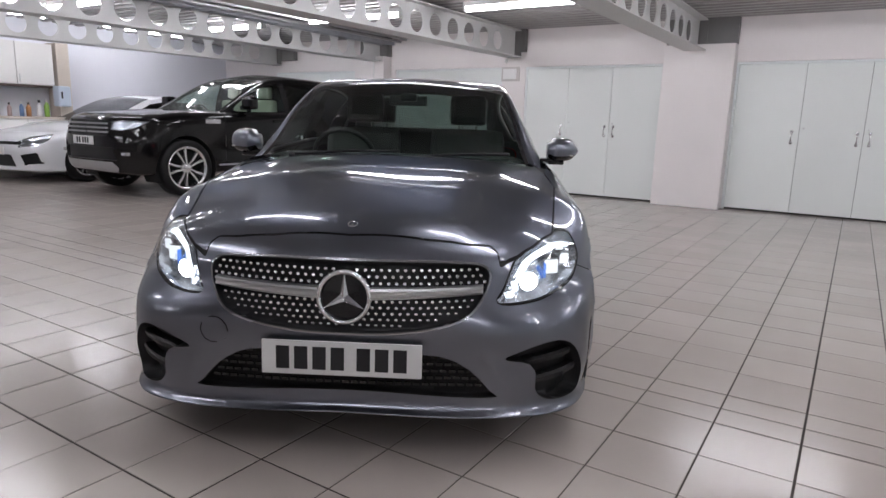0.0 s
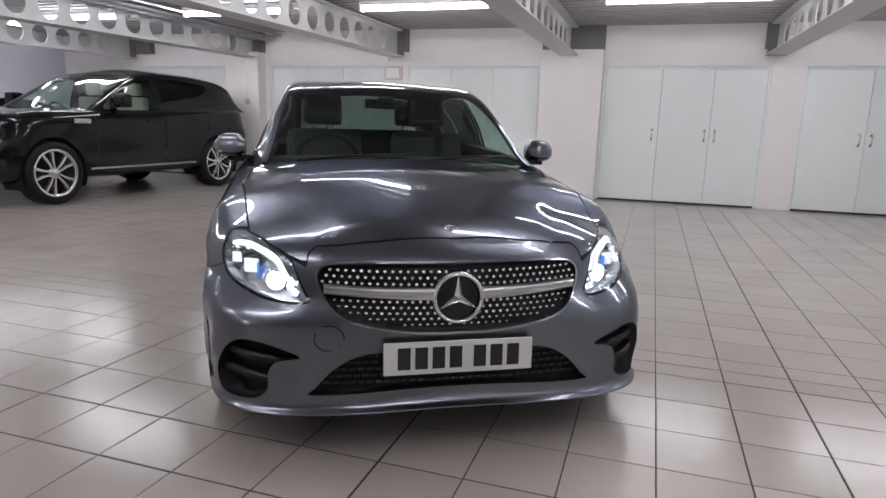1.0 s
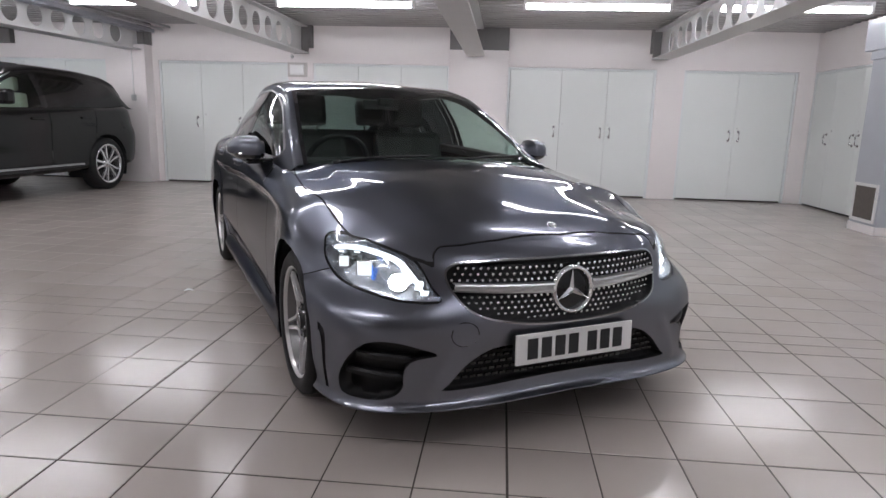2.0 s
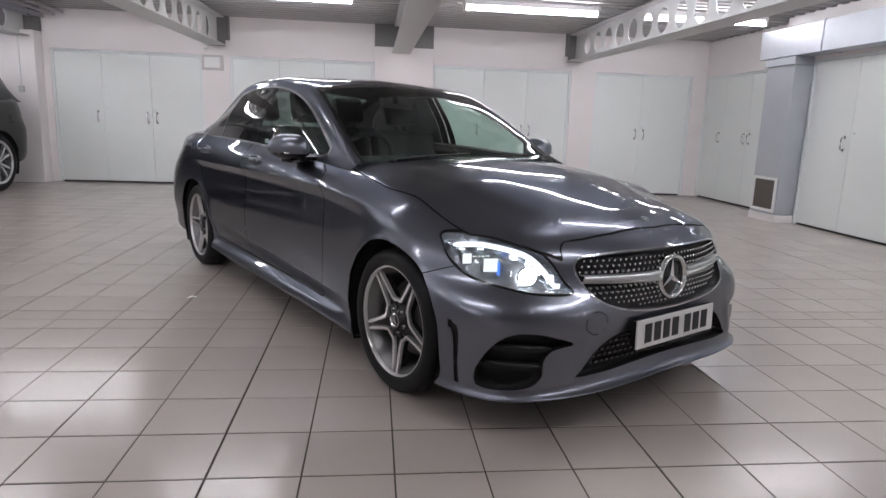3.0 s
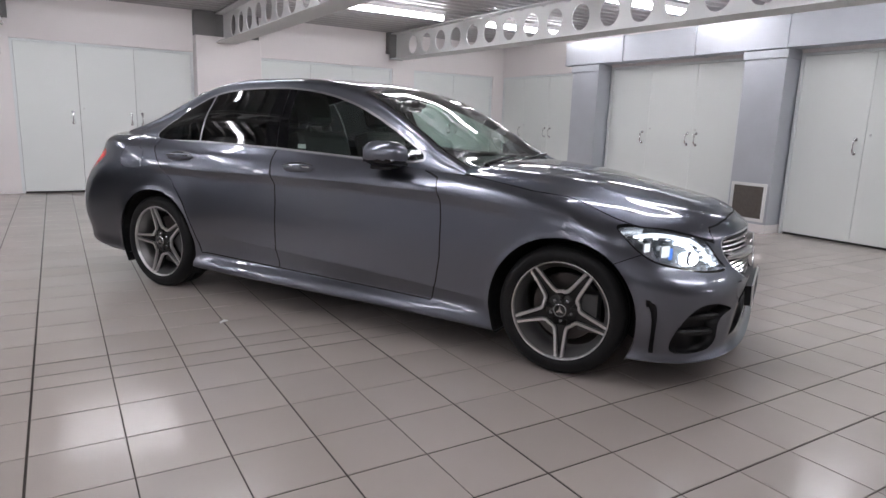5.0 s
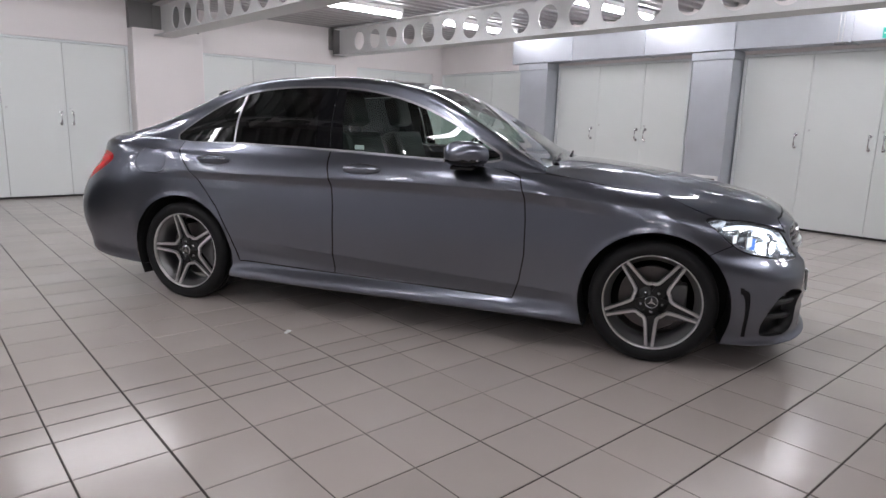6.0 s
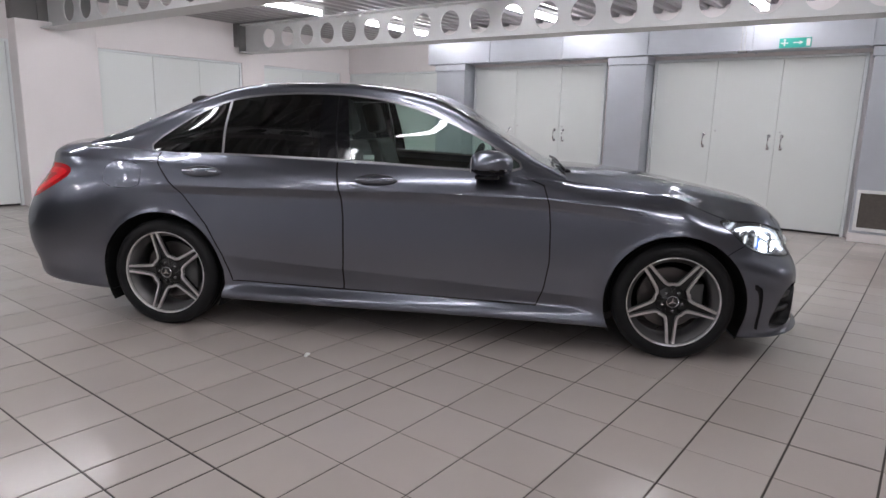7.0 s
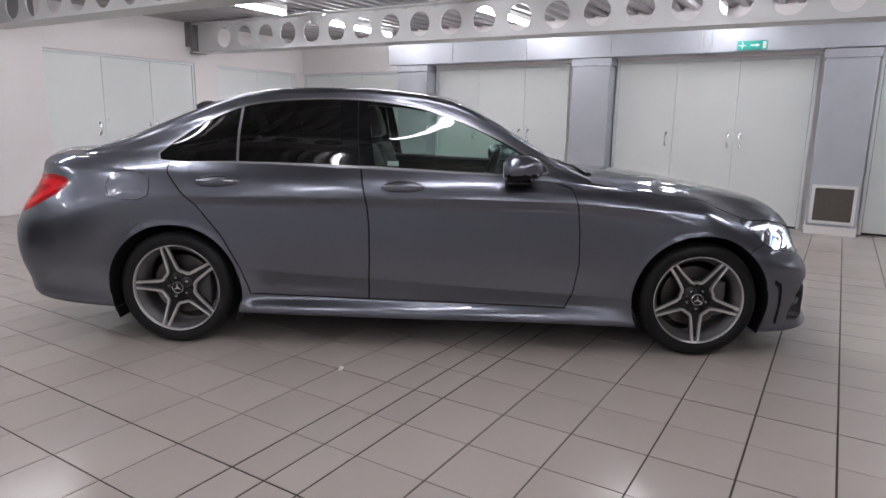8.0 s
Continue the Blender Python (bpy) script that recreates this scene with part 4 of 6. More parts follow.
def saloon_panels(car):
    sk = SALOON.skin()
    relax(sk, lambda p: -0.58 < p[0] < 0.62 and p[2] > 0.735 + 0.10 * max(0.0, 0.2 - p[0]) and abs(p[1]) > 0.30, 14)
    relax(sk, lambda p: -0.60 < p[0] < 0.655 and p[2] > 0.735, 3)
    sculpt(sk)
    near_side = lambda p: abs(p[1]) > 0.62 and p[0] < 0.6
    sk.carve(arches(2.84, 0.318, 0.362), ("lower",), "void", near=lambda p: p[2] < 0.75 and abs(p[1]) > 0.55)
    front = lambda p: p[0] > 0.35
    corner = lambda p: p[0] > 0.12 and abs(p[1]) > 0.38
    bon = poly_dist([(x, y) for x, y in BONNET] + [(x, -y) for x, y in BONNET[-2:0:-1]], 0, 1)
    closed_panel(sk, bon, ("lower", "hood"), "bonnet", lambda p: p[2] > 0.66 and p[0] > -0.64)
    lampd = poly_dist(smooth_loop(LAMP, 4), 0, 1)
    lamp = lambda p: lampd((around(p), p[2]))
    sk.carve(lambda p: lamp(p) - 0.004, ("lower", "hood"), "lamp_seal", near=corner)
    sk.carve(lambda p: lamp(p) + 0.005, ("lamp_seal",), "lamp", near=corner)
    gd = poly_dist(smooth_loop(mirrored(GRILLE), 4), 1, 2)
    sk.carve(lambda p: gd(p) - 0.007, ("lower", "hood"), "grille_trim", near=front)
    sk.carve(gd, ("grille_trim",), "grille", near=front)
    ld = poly_dist(smooth_loop(mirrored(LOWER_INTAKE), 3), 1, 2)
    sk.carve(ld, ("lower",), "lower_intake", near=front)
    sd = poly_dist(smooth_loop(SIDE_INTAKE, 3), 0, 1)
    sk.carve(lambda p: sd((around(p), p[2])), ("lower",), "side_intake", near=lambda p: p[0] > 0.3 and p[2] < 0.5 and abs(p[1]) > 0.4)
    sk.carve(poly_dist(smooth_loop(SLIT, 4), 0, 2), ("lower",), "slit", near=lambda p: abs(p[1]) > 0.7 and p[0] > 0.3)
    tow = lambda p: math.hypot((p[1] + 0.44) / 0.05, (p[2] - 0.448) / 0.044) * 0.05 - 0.05
    closed_panel(sk, tow, ("lower",), "tow_cover", lambda p: front(p) and p[1] < 0, gap=0.0018)
    # wing and bumper joints
    joint = path_dist([(0.385, 0.645), (0.32, 0.62), (0.235, 0.585)], 0, 2)
    sk.line(joint, ("lower",), "gap", lambda p: abs(p[1]) > 0.7 and 0.2 < p[0] < 0.42 and 0.56 < p[2] < 0.68, 0.0022)
    closed_panel(sk, poly_dist(FRONT_DOOR, 0, 2), ("lower",), "front_door", near_side)
    closed_panel(sk, poly_dist(REAR_DOOR, 0, 2), ("lower",), "rear_door", near_side)
    closed_panel(sk, poly_dist(FUEL, 0, 2), ("lower",), "fuel_flap", lambda p: p[1] < -0.5 and p[0] < -2.8, gap=0.0015)
    sk.carve(poly_dist(smooth_loop(REAR_LAMP, 3), 0, 2), ("lower",), "rear_lamp", near=lambda p: p[0] < -3.3 and abs(p[1]) > 0.42)
    tail = poly_dist(smooth_loop(REAR_LAMP, 3), 0, 2)
    sk.carve(lambda p: abs(tail(p) + 0.040) - 0.016, ("rear_lamp",), "light_guide", near=lambda p: p[0] < -3.3)
    sk.retag(lambda c: c[0] > 0.17 and not (c[0] < 0.40 and c[2] > 0.63), ("lower", "hood"), "bumper")
    # glazing
    dlo = poly_dist(smooth_loop(DLO, 3), 0, 2)
    side = lambda p: abs(p[1]) > 0.45 and -3.1 < p[0] < -0.7 and p[2] > 0.96
    sk.carve(lambda p: dlo(p) - 0.012, ("roof",), "trim", near=side)
    sk.carve(dlo, ("trim",), "glazing", near=side)
    sk.split(path_dist([(-1.965, 1.40), (-1.93, 0.95)], 0, 2), ("glazing",), side)
    sk.split(path_dist([(-1.82, 1.40), (-1.745, 0.95)], 0, 2), ("glazing",), side)
    sk.retag(lambda c: -1.965 + (1.40 - c[2]) * 0.078 < c[0] < -1.82 + (1.40 - c[2]) * 0.167, ("glazing",), "b_pillar")
    sk.line(path_dist([(-1.87, 1.40), (-1.834, 0.98)], 0, 2), ("b_pillar",), "gap", side, 0.004)
    sk.line(path_dist([(-2.515, 1.40), (-2.50, 0.95)], 0, 2), ("glazing",), "trim", side, 0.007)
    sk.retag(lambda c: c[0] > -1.9, ("glazing",), "front_glass")
    sk.retag(lambda c: c[0] > -2.5, ("glazing",), "rear_glass")
    sk.retag(lambda c: True, ("glazing",), "quarter_glass")
    ws = lambda p: max(abs(p[1]) - (SALOON.rail_y(p[0]) - 0.032), -1.395 + 0.16 * (p[1] / 0.6) ** 2 * 0.4 - p[0])
    sk.carve(ws, ("roof",), "frit", near=lambda p: p[0] > -1.55 and p[2] > 0.9)
    sk.carve(lambda p: ws(p) + 0.022, ("frit",), "windscreen", near=lambda p: p[0] > -1.55 and p[2] > 0.9)
    rs = lambda p: max(abs(p[1]) - (SALOON.rail_y(p[0]) - 0.07), p[0] + 2.66)
    sk.carve(rs, ("roof",), "rear_screen", near=lambda p: p[0] < -2.55)
    sun = lambda p: max(abs(p[1]) - (SALOON.rail_y(p[0]) - 0.075), p[0] + 1.47, -2.50 - p[0])
    sk.carve(sun, ("roof",), "glass_roof", near=lambda p: p[2] > 1.25)
    for tag in ("front_door", "rear_door", "lamp", "lamp_seal", "side_intake", "slit", "rear_lamp", "light_guide", "front_glass", "rear_glass", "quarter_glass", "b_pillar", "trim"):
        sided(sk, tag)
    nr = sk.normals([t for t in set(sk.tag) if t != "void"])
    P = lambda tag, name, m, **k: sk.panel(tag, name, m, car, nr, **k)
    P("lower", "body", M_PAINT)
    P("bumper", "front_bumper", M_PAINT)
    tagged(P("gap", "panel_gap", M_SEAL, push=-0.005), "dark gaps between body panels", kind="stuff")
    P("bonnet", "bonnet", M_PAINT)
    sided(sk, "hood")
    for s in ("_r", "_l"):
        P("hood" + s, "cowl", M_BLACKPLASTIC, push=-0.004, label="black plastic cowl")
    P("boot", "boot_lid", M_PAINT)
    P("roof", "roof", M_PAINT)
    P("glass_roof", "glass_roof", M_BLACKGLOSS, label="black glass roof panel")
    P("roof", "headliner", M_CABIN, push=-0.02)
    P("glass_roof", "headliner", M_CABIN, push=-0.02)
    P("frit", "windscreen_seal", M_BLACKGLOSS)
    P("windscreen", "windscreen", M_CLEARGLASS)
    P("rear_screen", "rear_window", M_REARGLASS, label="tinted rear window")
    P("tow_cover", "towing_eye_cover", M_PAINT)
    P("fuel_flap", "fuel_flap", M_PAINT)
    P("grille_trim", "grille_surround", M_CHROMEDARK)
    P("grille", "grille", M_BLACKPLASTIC, push=-0.03, rim=-0.03, label="black diamond-studded grille")
    P("lower_intake", "lower_intake", M_BLACKPLASTIC, push=-0.05, rim=-0.05)
    for s, word in (("_r", -1), ("_l", 1)):
        for d in ("front_door", "rear_door"):
            P(d + s, d, M_PAINT)
            P(d + s, "door_card", M_CABIN, push=-0.06)
        P("side_intake" + s, "side_intake", M_BLACKPLASTIC, push=-0.06, rim=-0.06)
        P("slit" + s, "bumper_slit", M_BLACKPLASTIC, push=-0.012, rim=-0.012)
        tl = P("rear_lamp" + s, "rear_lamp", M_LAMPRED, push=0.001, label="red rear lamp")
        sk.panel("light_guide" + s, "light_guide", M_TAIL, tl, nr, push=0.0005, label="bright red light guide")
        # added unseen black panels that stop the lamp's red from reaching the cabin
        for t in ("rear_lamp", "light_guide"):
            sk.panel(t + s, "lamp_backing", M_SEAL, tl, nr, push=-0.012)
        P("front_glass" + s, "front_side_window", M_CLEARGLASS)
        P("rear_glass" + s, "rear_side_window", M_TINT, label="dark privacy glass")
        P("quarter_glass" + s, "quarter_window", M_TINT, label="dark privacy glass")
        P("b_pillar" + s, "door_pillar", M_PILLARFILM, push=0.0015)
        P("trim" + s, "window_trim", M_TRIM, push=0.002, label="satin metal window trim")
        P("lamp_seal" + s, "lamp_seal", M_BLACKGLOSS, push=-0.002)
    return sk, nr


def headlamps(car, sk, nr):
    bar = poly_dist(smooth_loop(LED_BAR, 3), 0, 1)
    for s in ("_r", "_l"):
        sg = -1 if s == "_r" else 1
        cover = sk.panel("lamp" + s, "headlamp", M_COVER, car, nr, label="lit headlamp under a clear cover")
        part_sk = Skin()
        part_sk.v, part_sk.f, part_sk.tag = list(sk.v), [f for f, t in zip(sk.f, sk.tag) if t == "lamp" + s], ["lamp"] * sk.tag.count("lamp" + s)
        part_sk.split(lambda p: bar((around(p), p[2])), ("lamp",))
        part_sk.retag(lambda c: bar((around(c), c[2])) < 0, ("lamp",), "led")
        n2 = part_sk.normals()
        part_sk.panel("lamp", "reflector", M_LAMPCAVITY, cover, n2, push=-0.055, rim=-0.05)
        part_sk.panel("led", "daylight_strip", M_LED, cover, n2, push=-0.012, rim=0.012)
        # two reflectors at the outer end; their own glow replaces lamp light falling on them
        for (x, y, z), w, h, m, word in (((0.438, 0.708, 0.637), 0.028, 0.026, M_CELL, "lit main-beam reflector"),
                                         ((0.365, 0.765, 0.655), 0.018, 0.020, M_CELL, "small lit reflector")):
            hs = part("projector_housing", box(-0.05, -0.003, -w - 0.005, w + 0.005, -h - 0.004, h + 0.004, 0.006), M_CHROMEDARK, cover)
            hs.matrix_basis = pose(x - 0.010, sg * y, z, 0, 0, sg * 24)
            lens = part("projector_lens", box(-0.003, 0.005, -w, w, -h, h, 0.004), m, cover, word)
            lens.matrix_basis = hs.matrix_basis.copy()
        # the low beam glows through a domed lens in a chrome ring
        bowl = part("projector_lens", finish(add_lathe(bmesh.new(), [(-0.012, 0.034), (0.0, 0.033), (0.008, 0.026), (0.013, 0.014), (0.015, 0.0)], 28, "X")), M_BEAM, cover, "glowing low-beam lens", smooth=True)
        bowl.matrix_basis = pose(0.540, sg * 0.618, 0.604, 0, 0, sg * 24) @ Matrix.Diagonal((1, 1, 0.92, 1))
        ring = part("lens_ring", finish(add_lathe(bmesh.new(), [(-0.014, 0.040), (0.0, 0.040), (0.003, 0.037), (0.0, 0.0335), (-0.014, 0.0335)], 28, "X")), M_CHROME, cover, smooth=True)
        ring.matrix_basis = bowl.matrix_basis.copy()
        dome = part("projector_lens", finish(add_lathe(bmesh.new(), [(-0.02, 0.028), (-0.004, 0.027), (0.004, 0.023), (0.010, 0.0135), (0.012, 0.0)], 24, "X")), M_COVER, cover, "clear projector lens", smooth=True)
        dome.matrix_basis = pose(0.488, sg * 0.671, 0.618, 0, 0, sg * 24) @ Matrix.Diagonal((1, 0.6, 1.1, 1))
        # added glowing strip that imitates the blue tinge of the projector lens from the side
        fl = part("blue_fringe", box(-0.034, -0.002, -0.002, 0.002, -0.026, 0.028, 0.001), M_BLUELENS, cover, "bluish glowing strip for the lens's blue fringe")
        fl.matrix_basis = pose(0.458, sg * 0.686, 0.624, 0, 0, sg * 8)
        # the beam itself
        beam = bpy.data.lights.new("headlamp_beam", "SPOT")
        beam.energy, beam.color, beam.spot_size, beam.spot_blend, beam.shadow_soft_size = 6.0, (0.90, 0.95, 1.0), math.radians(130), 1.0, 0.012
        lit = new("headlamp_beam", beam)
        lit.parent = cover
        lit.matrix_basis = look((0.70, sg * 0.62, 0.60), (2.0, sg * 0.75, 0.15))
        # reflector cells beside the projectors
        for i in range(4):
            x, y, z = 0.425 - 0.052 * i, 0.700 + 0.034 * i, 0.672 + 0.006 * i
            cell = part("reflector_cell", finish(add_lathe(bmesh.new(), [(-0.03, 0.004), (-0.022, 0.011), (-0.004, 0.017), (0.004, 0.0175)], 6, "X")), M_CHROME, cover)
            cell.matrix_basis = pose(x, sg * y, z, 0, 0, sg * 22)


def front_details(car):
    # star ring and cross bar of the grille
    bm = bmesh.new()
    add_lathe(bm, [(-0.050, 0.097), (0.0, 0.0935), (0.014, 0.090), (0.018, 0.083), (0.014, 0.077), (0.0, 0.074), (-0.02, 0.074)], 56, "X")
    ring = part("badge_ring", finish(bm), M_CHROME, car, "chrome badge ring", smooth=True)
    ring.matrix_basis = pose(0.745, 0, 0.579, 0, -4, 0)
    part("badge_disc", finish(add_lathe(bmesh.new(), [(0.004, 0.0), (0.002, 0.05), (-0.001, 0.075)], 40, "X")), M_BLACKGLOSS, ring, smooth=True)
    for k in range(3):
        bm = bmesh.new()
        a = math.radians(90 + 120 * k)
        c, q = math.cos(a), math.sin(a)
        rot = lambda u, w, h: bm.verts.new((h, u * c - w * q, u * q + w * c))
        o, l, r, t, b = rot(0, 0, 0.014), rot(0.006, 0.013, 0.004), rot(0.006, -0.013, 0.004), rot(0.079, 0, 0.006), rot(0, 0, 0.002)
        for tri in ((o, l, t), (o, t, r), (b, t, l), (b, r, t)):
            bm.faces.new(tri)
        part("badge_ray", bm, M_CHROME, ring, "chrome ray")
    for s in (-1, 1):
        bm = bmesh.new()
        prev = None
        for i in range(15):
            y = 0.085 + (0.455 - 0.085) * i / 14
            x = 0.765 * (1 - (y / 0.91) ** 2.15) ** (1 / 2.15) - 0.010
            z = 0.592 + 0.010 * (y / 0.46)
            h = 0.020 - 0.006 * (y / 0.46)
            ringv = [bm.verts.new((x + dx, s * y, z + dz)) for dx, dz in
                     ((-0.02, h), (0.006, h), (0.010, h * 0.55), (0.002, h * 0.15), (0.002, -h * 0.15), (0.010, -h * 0.55), (0.006, -h), (-0.02, -h))]
            if prev:
                for k in range(7):
                    bm.faces.new((prev[k], prev[k + 1], ringv[k + 1], ringv[k]))
            prev = ringv
        part("grille_bar", finish(bm), M_SATIN, car, "silver grille bar")
    # studs, too many and small to be parts of their own
    gd = poly_dist(smooth_loop(mirrored(GRILLE), 4), 1, 2)
    bm = bmesh.new()
    for r in range(12):
        z = 0.687 - 0.0202 * r
        for c in range(-20, 21):
            y = (c + 0.5 * (r % 2)) * 0.0262
            if gd((0, y, z)) > -0.010 or math.hypot(y, z - 0.579) < 0.094 or abs(z - 0.594) < 0.024:
                continue
            ex = 2.15 + max(0.0, (0.587 - z)) * 4
            x = (0.765 - max(0, z - 0.617) * 0.45) * (1 - (abs(y) / 0.91) ** ex) ** (1 / ex) - 0.024
            add_lathe(bm, [(x - 0.004, 0.0072), (x + 0.006, 0.0058), (x + 0.008, 0.0)], 6, "X", (0, y, z))
    tagged(part("grille_stud", finish(bm), M_CHROME, car, "chrome grille studs"), kind="stuff")
    # bonnet badge
    bm = bmesh.new()
    add_lathe(bm, [(0.0, 0.019), (0.003, 0.018), (0.003, 0.015), (0.001, 0.012), (0.002, 0.0)], 24, "Z")
    b = part("bonnet_badge", finish(bm), M_CHROME, car, smooth=True)
    b.matrix_basis = pose(0.592, 0, 0.796, 0, 20, 0)
    # number plate with plain bars
    pl = part("number_plate", box(-0.004, 0.004, -0.263, 0.263, -0.0575, 0.0575, 0.003), M_PLATE, car, "white number plate with dark bars")
    pl.matrix_basis = pose(0.792, 0.0, 0.383, 0, -2, 0)
    part("plate_holder", box(-0.035, -0.0045, -0.255, 0.255, -0.05, 0.05), M_BLACKPLASTIC, pl)
    y = -0.215
    for k in range(7):
        part("plate_bar", box(0.0042, 0.0056, y, y + 0.044, -0.0385, 0.0385, 0.0), M_INK, pl)
        y += 0.060 if k != 3 else 0.085
    # slats of the side intakes, mesh of the lower intake
    for s in (-1, 1):
        for z, q0, q1 in ((0.362, 0.23, -0.115), (0.292, 0.295, -0.09)):
            bm = bmesh.new()
            prev = None
            for i in range(13):
                q = q0 + (q1 - q0) * i / 12
                lo, hi = 0.4, 0.905
                for _ in range(30):
                    mid = (lo + hi) / 2
                    xx = 0.755 * max(1 - (mid / 0.905) ** 3.3, 0) ** (1 / 3.3)
                    lo, hi = (mid, hi) if mid - xx < q else (lo, mid)
                xx = 0.755 * max(1 - (lo / 0.905) ** 3.3, 0) ** (1 / 3.3)
                taper = 1.0 if i < 9 else (12 - i) / 3.5 + 0.12
                zz = z - 0.010 * i / 12
                rr = [bm.verts.new((xx + a - 0.014, s * (lo - 0.012 + a * 0.4), zz + b * taper)) for a, b in
                      ((-0.04, 0.012), (0.0, 0.012), (0.007, 0.004), (0.004, -0.012), (-0.04, -0.012))]
                if prev:
                    for k in range(4):
                        bm.faces.new((prev[k], prev[k + 1], rr[k + 1], rr[k]))
                prev = rr
            part("intake_slat", finish(bm), M_BLACKPLASTIC, car)
    bm = bmesh.new()
    for r in range(5):
        for c in range(-15, 16):
            y, z = (c + 0.5 * (r % 2)) * 0.03, 0.275 + r * 0.024
            if abs(y) > 0.47 - (z - 0.26) * 0.75:
                continue
            add_box(bm, 0.718 - 0.1 * y * y, 0.725 - 0.1 * y * y, y - 0.011, y + 0.011, z - 0.004, z + 0.006)
    tagged(part("intake_mesh", bm, M_BLACKGLOSS, car, "black honeycomb mesh"), kind="stuff")
    for x, y, z, a in ((0.45, 0.845, 0.47, 62), (0.716, 0.42, 0.425, 18)):
        for s in (-1, 1):
            sen = part("parking_sensor", finish(add_lathe(bmesh.new(), [(-0.01, 0.011), (0.003, 0.011), (0.004, 0.0)], 16, "X")), M_PAINT, car)
            sen.matrix_basis = pose(x, s * y, z, 0, 0, s * a)


def side_details(car, sk):
    for s in (-1, 1):
        for x, z in ((-1.595, 0.90), (-2.585, 0.911)):
            y = side_at(sk, x, z) - 0.004
            # dark disc whose colour paints the shade of the recess behind the handle
            bowl = part("handle_bowl", finish(add_lathe(bmesh.new(), [(-0.006, 0.0), (-0.006, 0.5), (-0.0085, 0.85), (-0.006, 1.0), (0.012, 1.03)], 40)), M_BOWL, car, smooth=True)
            bowl.matrix_basis = pose(x, s * (y + 0.004), z - 0.002, 0, 0, 0 if s < 0 else 180) @ Matrix.Diagonal((0.108, 1, 0.036, 1))
            bm = bmesh.new()
            prev = None
            for i in range(17):
                t = -1 + 2 * i / 16
                hw = 0.019 * (1 - abs(t) ** 3.5) + 0.004
                out = 0.030 * (1 - t * t) ** 0.6 + 0.002
                ring = [bm.verts.new((x + 0.118 * t, s * (y + 0.006 + out * a), z + 0.004 * t + hw * b)) for a, b in
                        ((0.15, 1.0), (0.75, 0.9), (1.0, 0.35), (1.0, -0.35), (0.75, -0.9), (0.15, -1.0))]
                if prev:
                    for k in range(5):
                        bm.faces.new((prev[k], prev[k + 1], ring[k + 1], ring[k]))
                prev = ring
            h = part("door_handle", finish(bm), M_PAINT, car, smooth=True)
            part("handle_strip", box(x - 0.10, x + 0.10, s * (y + 0.031), s * (y + 0.0345), z + 0.006, z + 0.013), M_CHROME, h, "chrome strip")
        # door mirror
        bm = bmesh.new()
        rings = []
        for i in range(13):
            t = i / 12
            yy = 0.835 + 0.180 * t
            k = (1 - abs(2 * t - 0.85) ** 3.2 * 0.55) if t > 0.1 else 0.62
            k = max(k, 0.25) if t < 1 else 0.22
            ring = []
            for j in range(20):
                a = 2 * math.pi * j / 20
                c, q = math.cos(a), math.sin(a)
                ex = (0.115 if c > 0 else 0.07) * abs(c) ** 0.8 * (1 if c > 0 else -1)
                ring.append(bm.verts.new((-1.005 + 1.1 * ex * k + 0.03 * (1 - t) - 0.02 * t, s * yy, 1.006 + (0.076 if q > 0 else 0.066 - 0.014 * t) * k * abs(q) ** 0.75 * (1 if q > 0 else -1))))
            rings.append(ring)
        for a, b in zip(rings, rings[1:]):
            for j in range(20):
                bm.faces.new((a[j], a[(j + 1) % 20], b[(j + 1) % 20], b[j]))
        bm.faces.new(rings[0])
        bm.faces.new(rings[-1])
        finish(bm)
        shell = bm.copy()
        bmesh.ops.delete(bm, geom=[f for f in bm.faces if f.calc_center_median().z < 0.984], context="FACES")
        bmesh.ops.delete(shell, geom=[f for f in shell.faces if f.calc_center_median().z >= 0.984], context="FACES")
        mir = part("door_mirror", bm, M_PAINT, car, smooth=True)
        part("mirror_lower_shell", shell, M_BLACKGLOSS, mir, "gloss black lower shell", smooth=True)
        part("mirror_base", box(-1.06, -0.93, s * 0.84, s * 0.93, 0.930, 0.952, 0.008), M_BLACKGLOSS, mir)
        part("mirror_foot", box(-1.02, -0.91, s * 0.79, s * 0.90, 0.945, 0.965, 0.006), M_BLACKGLOSS, mir)
        part("mirror_indicator", box(-0.905, -0.893, s * 0.86, s * 0.975, 0.980, 0.990, 0.003), M_CHROME, mir)
        part("mirror_glass", box(-1.080, -1.074, s * 0.865, s * 0.975, 0.968, 1.046, 0.003), M_CHROME, mir)
        # wheel wells
        for x0 in (0.0, -2.84):
            bm = bmesh.new()
            prev = None
            for i in range(33):
                a = math.radians(-28 + 236 * i / 32)
                ring = [bm.verts.new((x0 + r * math.cos(a), s * y, 0.318 + r * math.sin(a))) for y, r in ((0.885, 0.364), (0.85, 0.372), (0.58, 0.375), (0.56, 0.02))]
                if prev:
                    for k in range(3):
                        bm.faces.new((prev[k], prev[k + 1], ring[k + 1], ring[k]))
                prev = ring
            part("wheel_well", finish(bm), M_SEAL, car)
    part("underbody", box(-3.6, 0.62, -0.56, 0.56, 0.19, 0.26, 0.02), M_SEAL, car)
    part("sill_floor", box(-2.42, -0.42, -0.80, 0.80, 0.20, 0.27, 0.02), M_SEAL, car)
    for y0, y1 in ((-0.52, 0.02), (0.08, 0.60)):
        bm = bmesh.new()
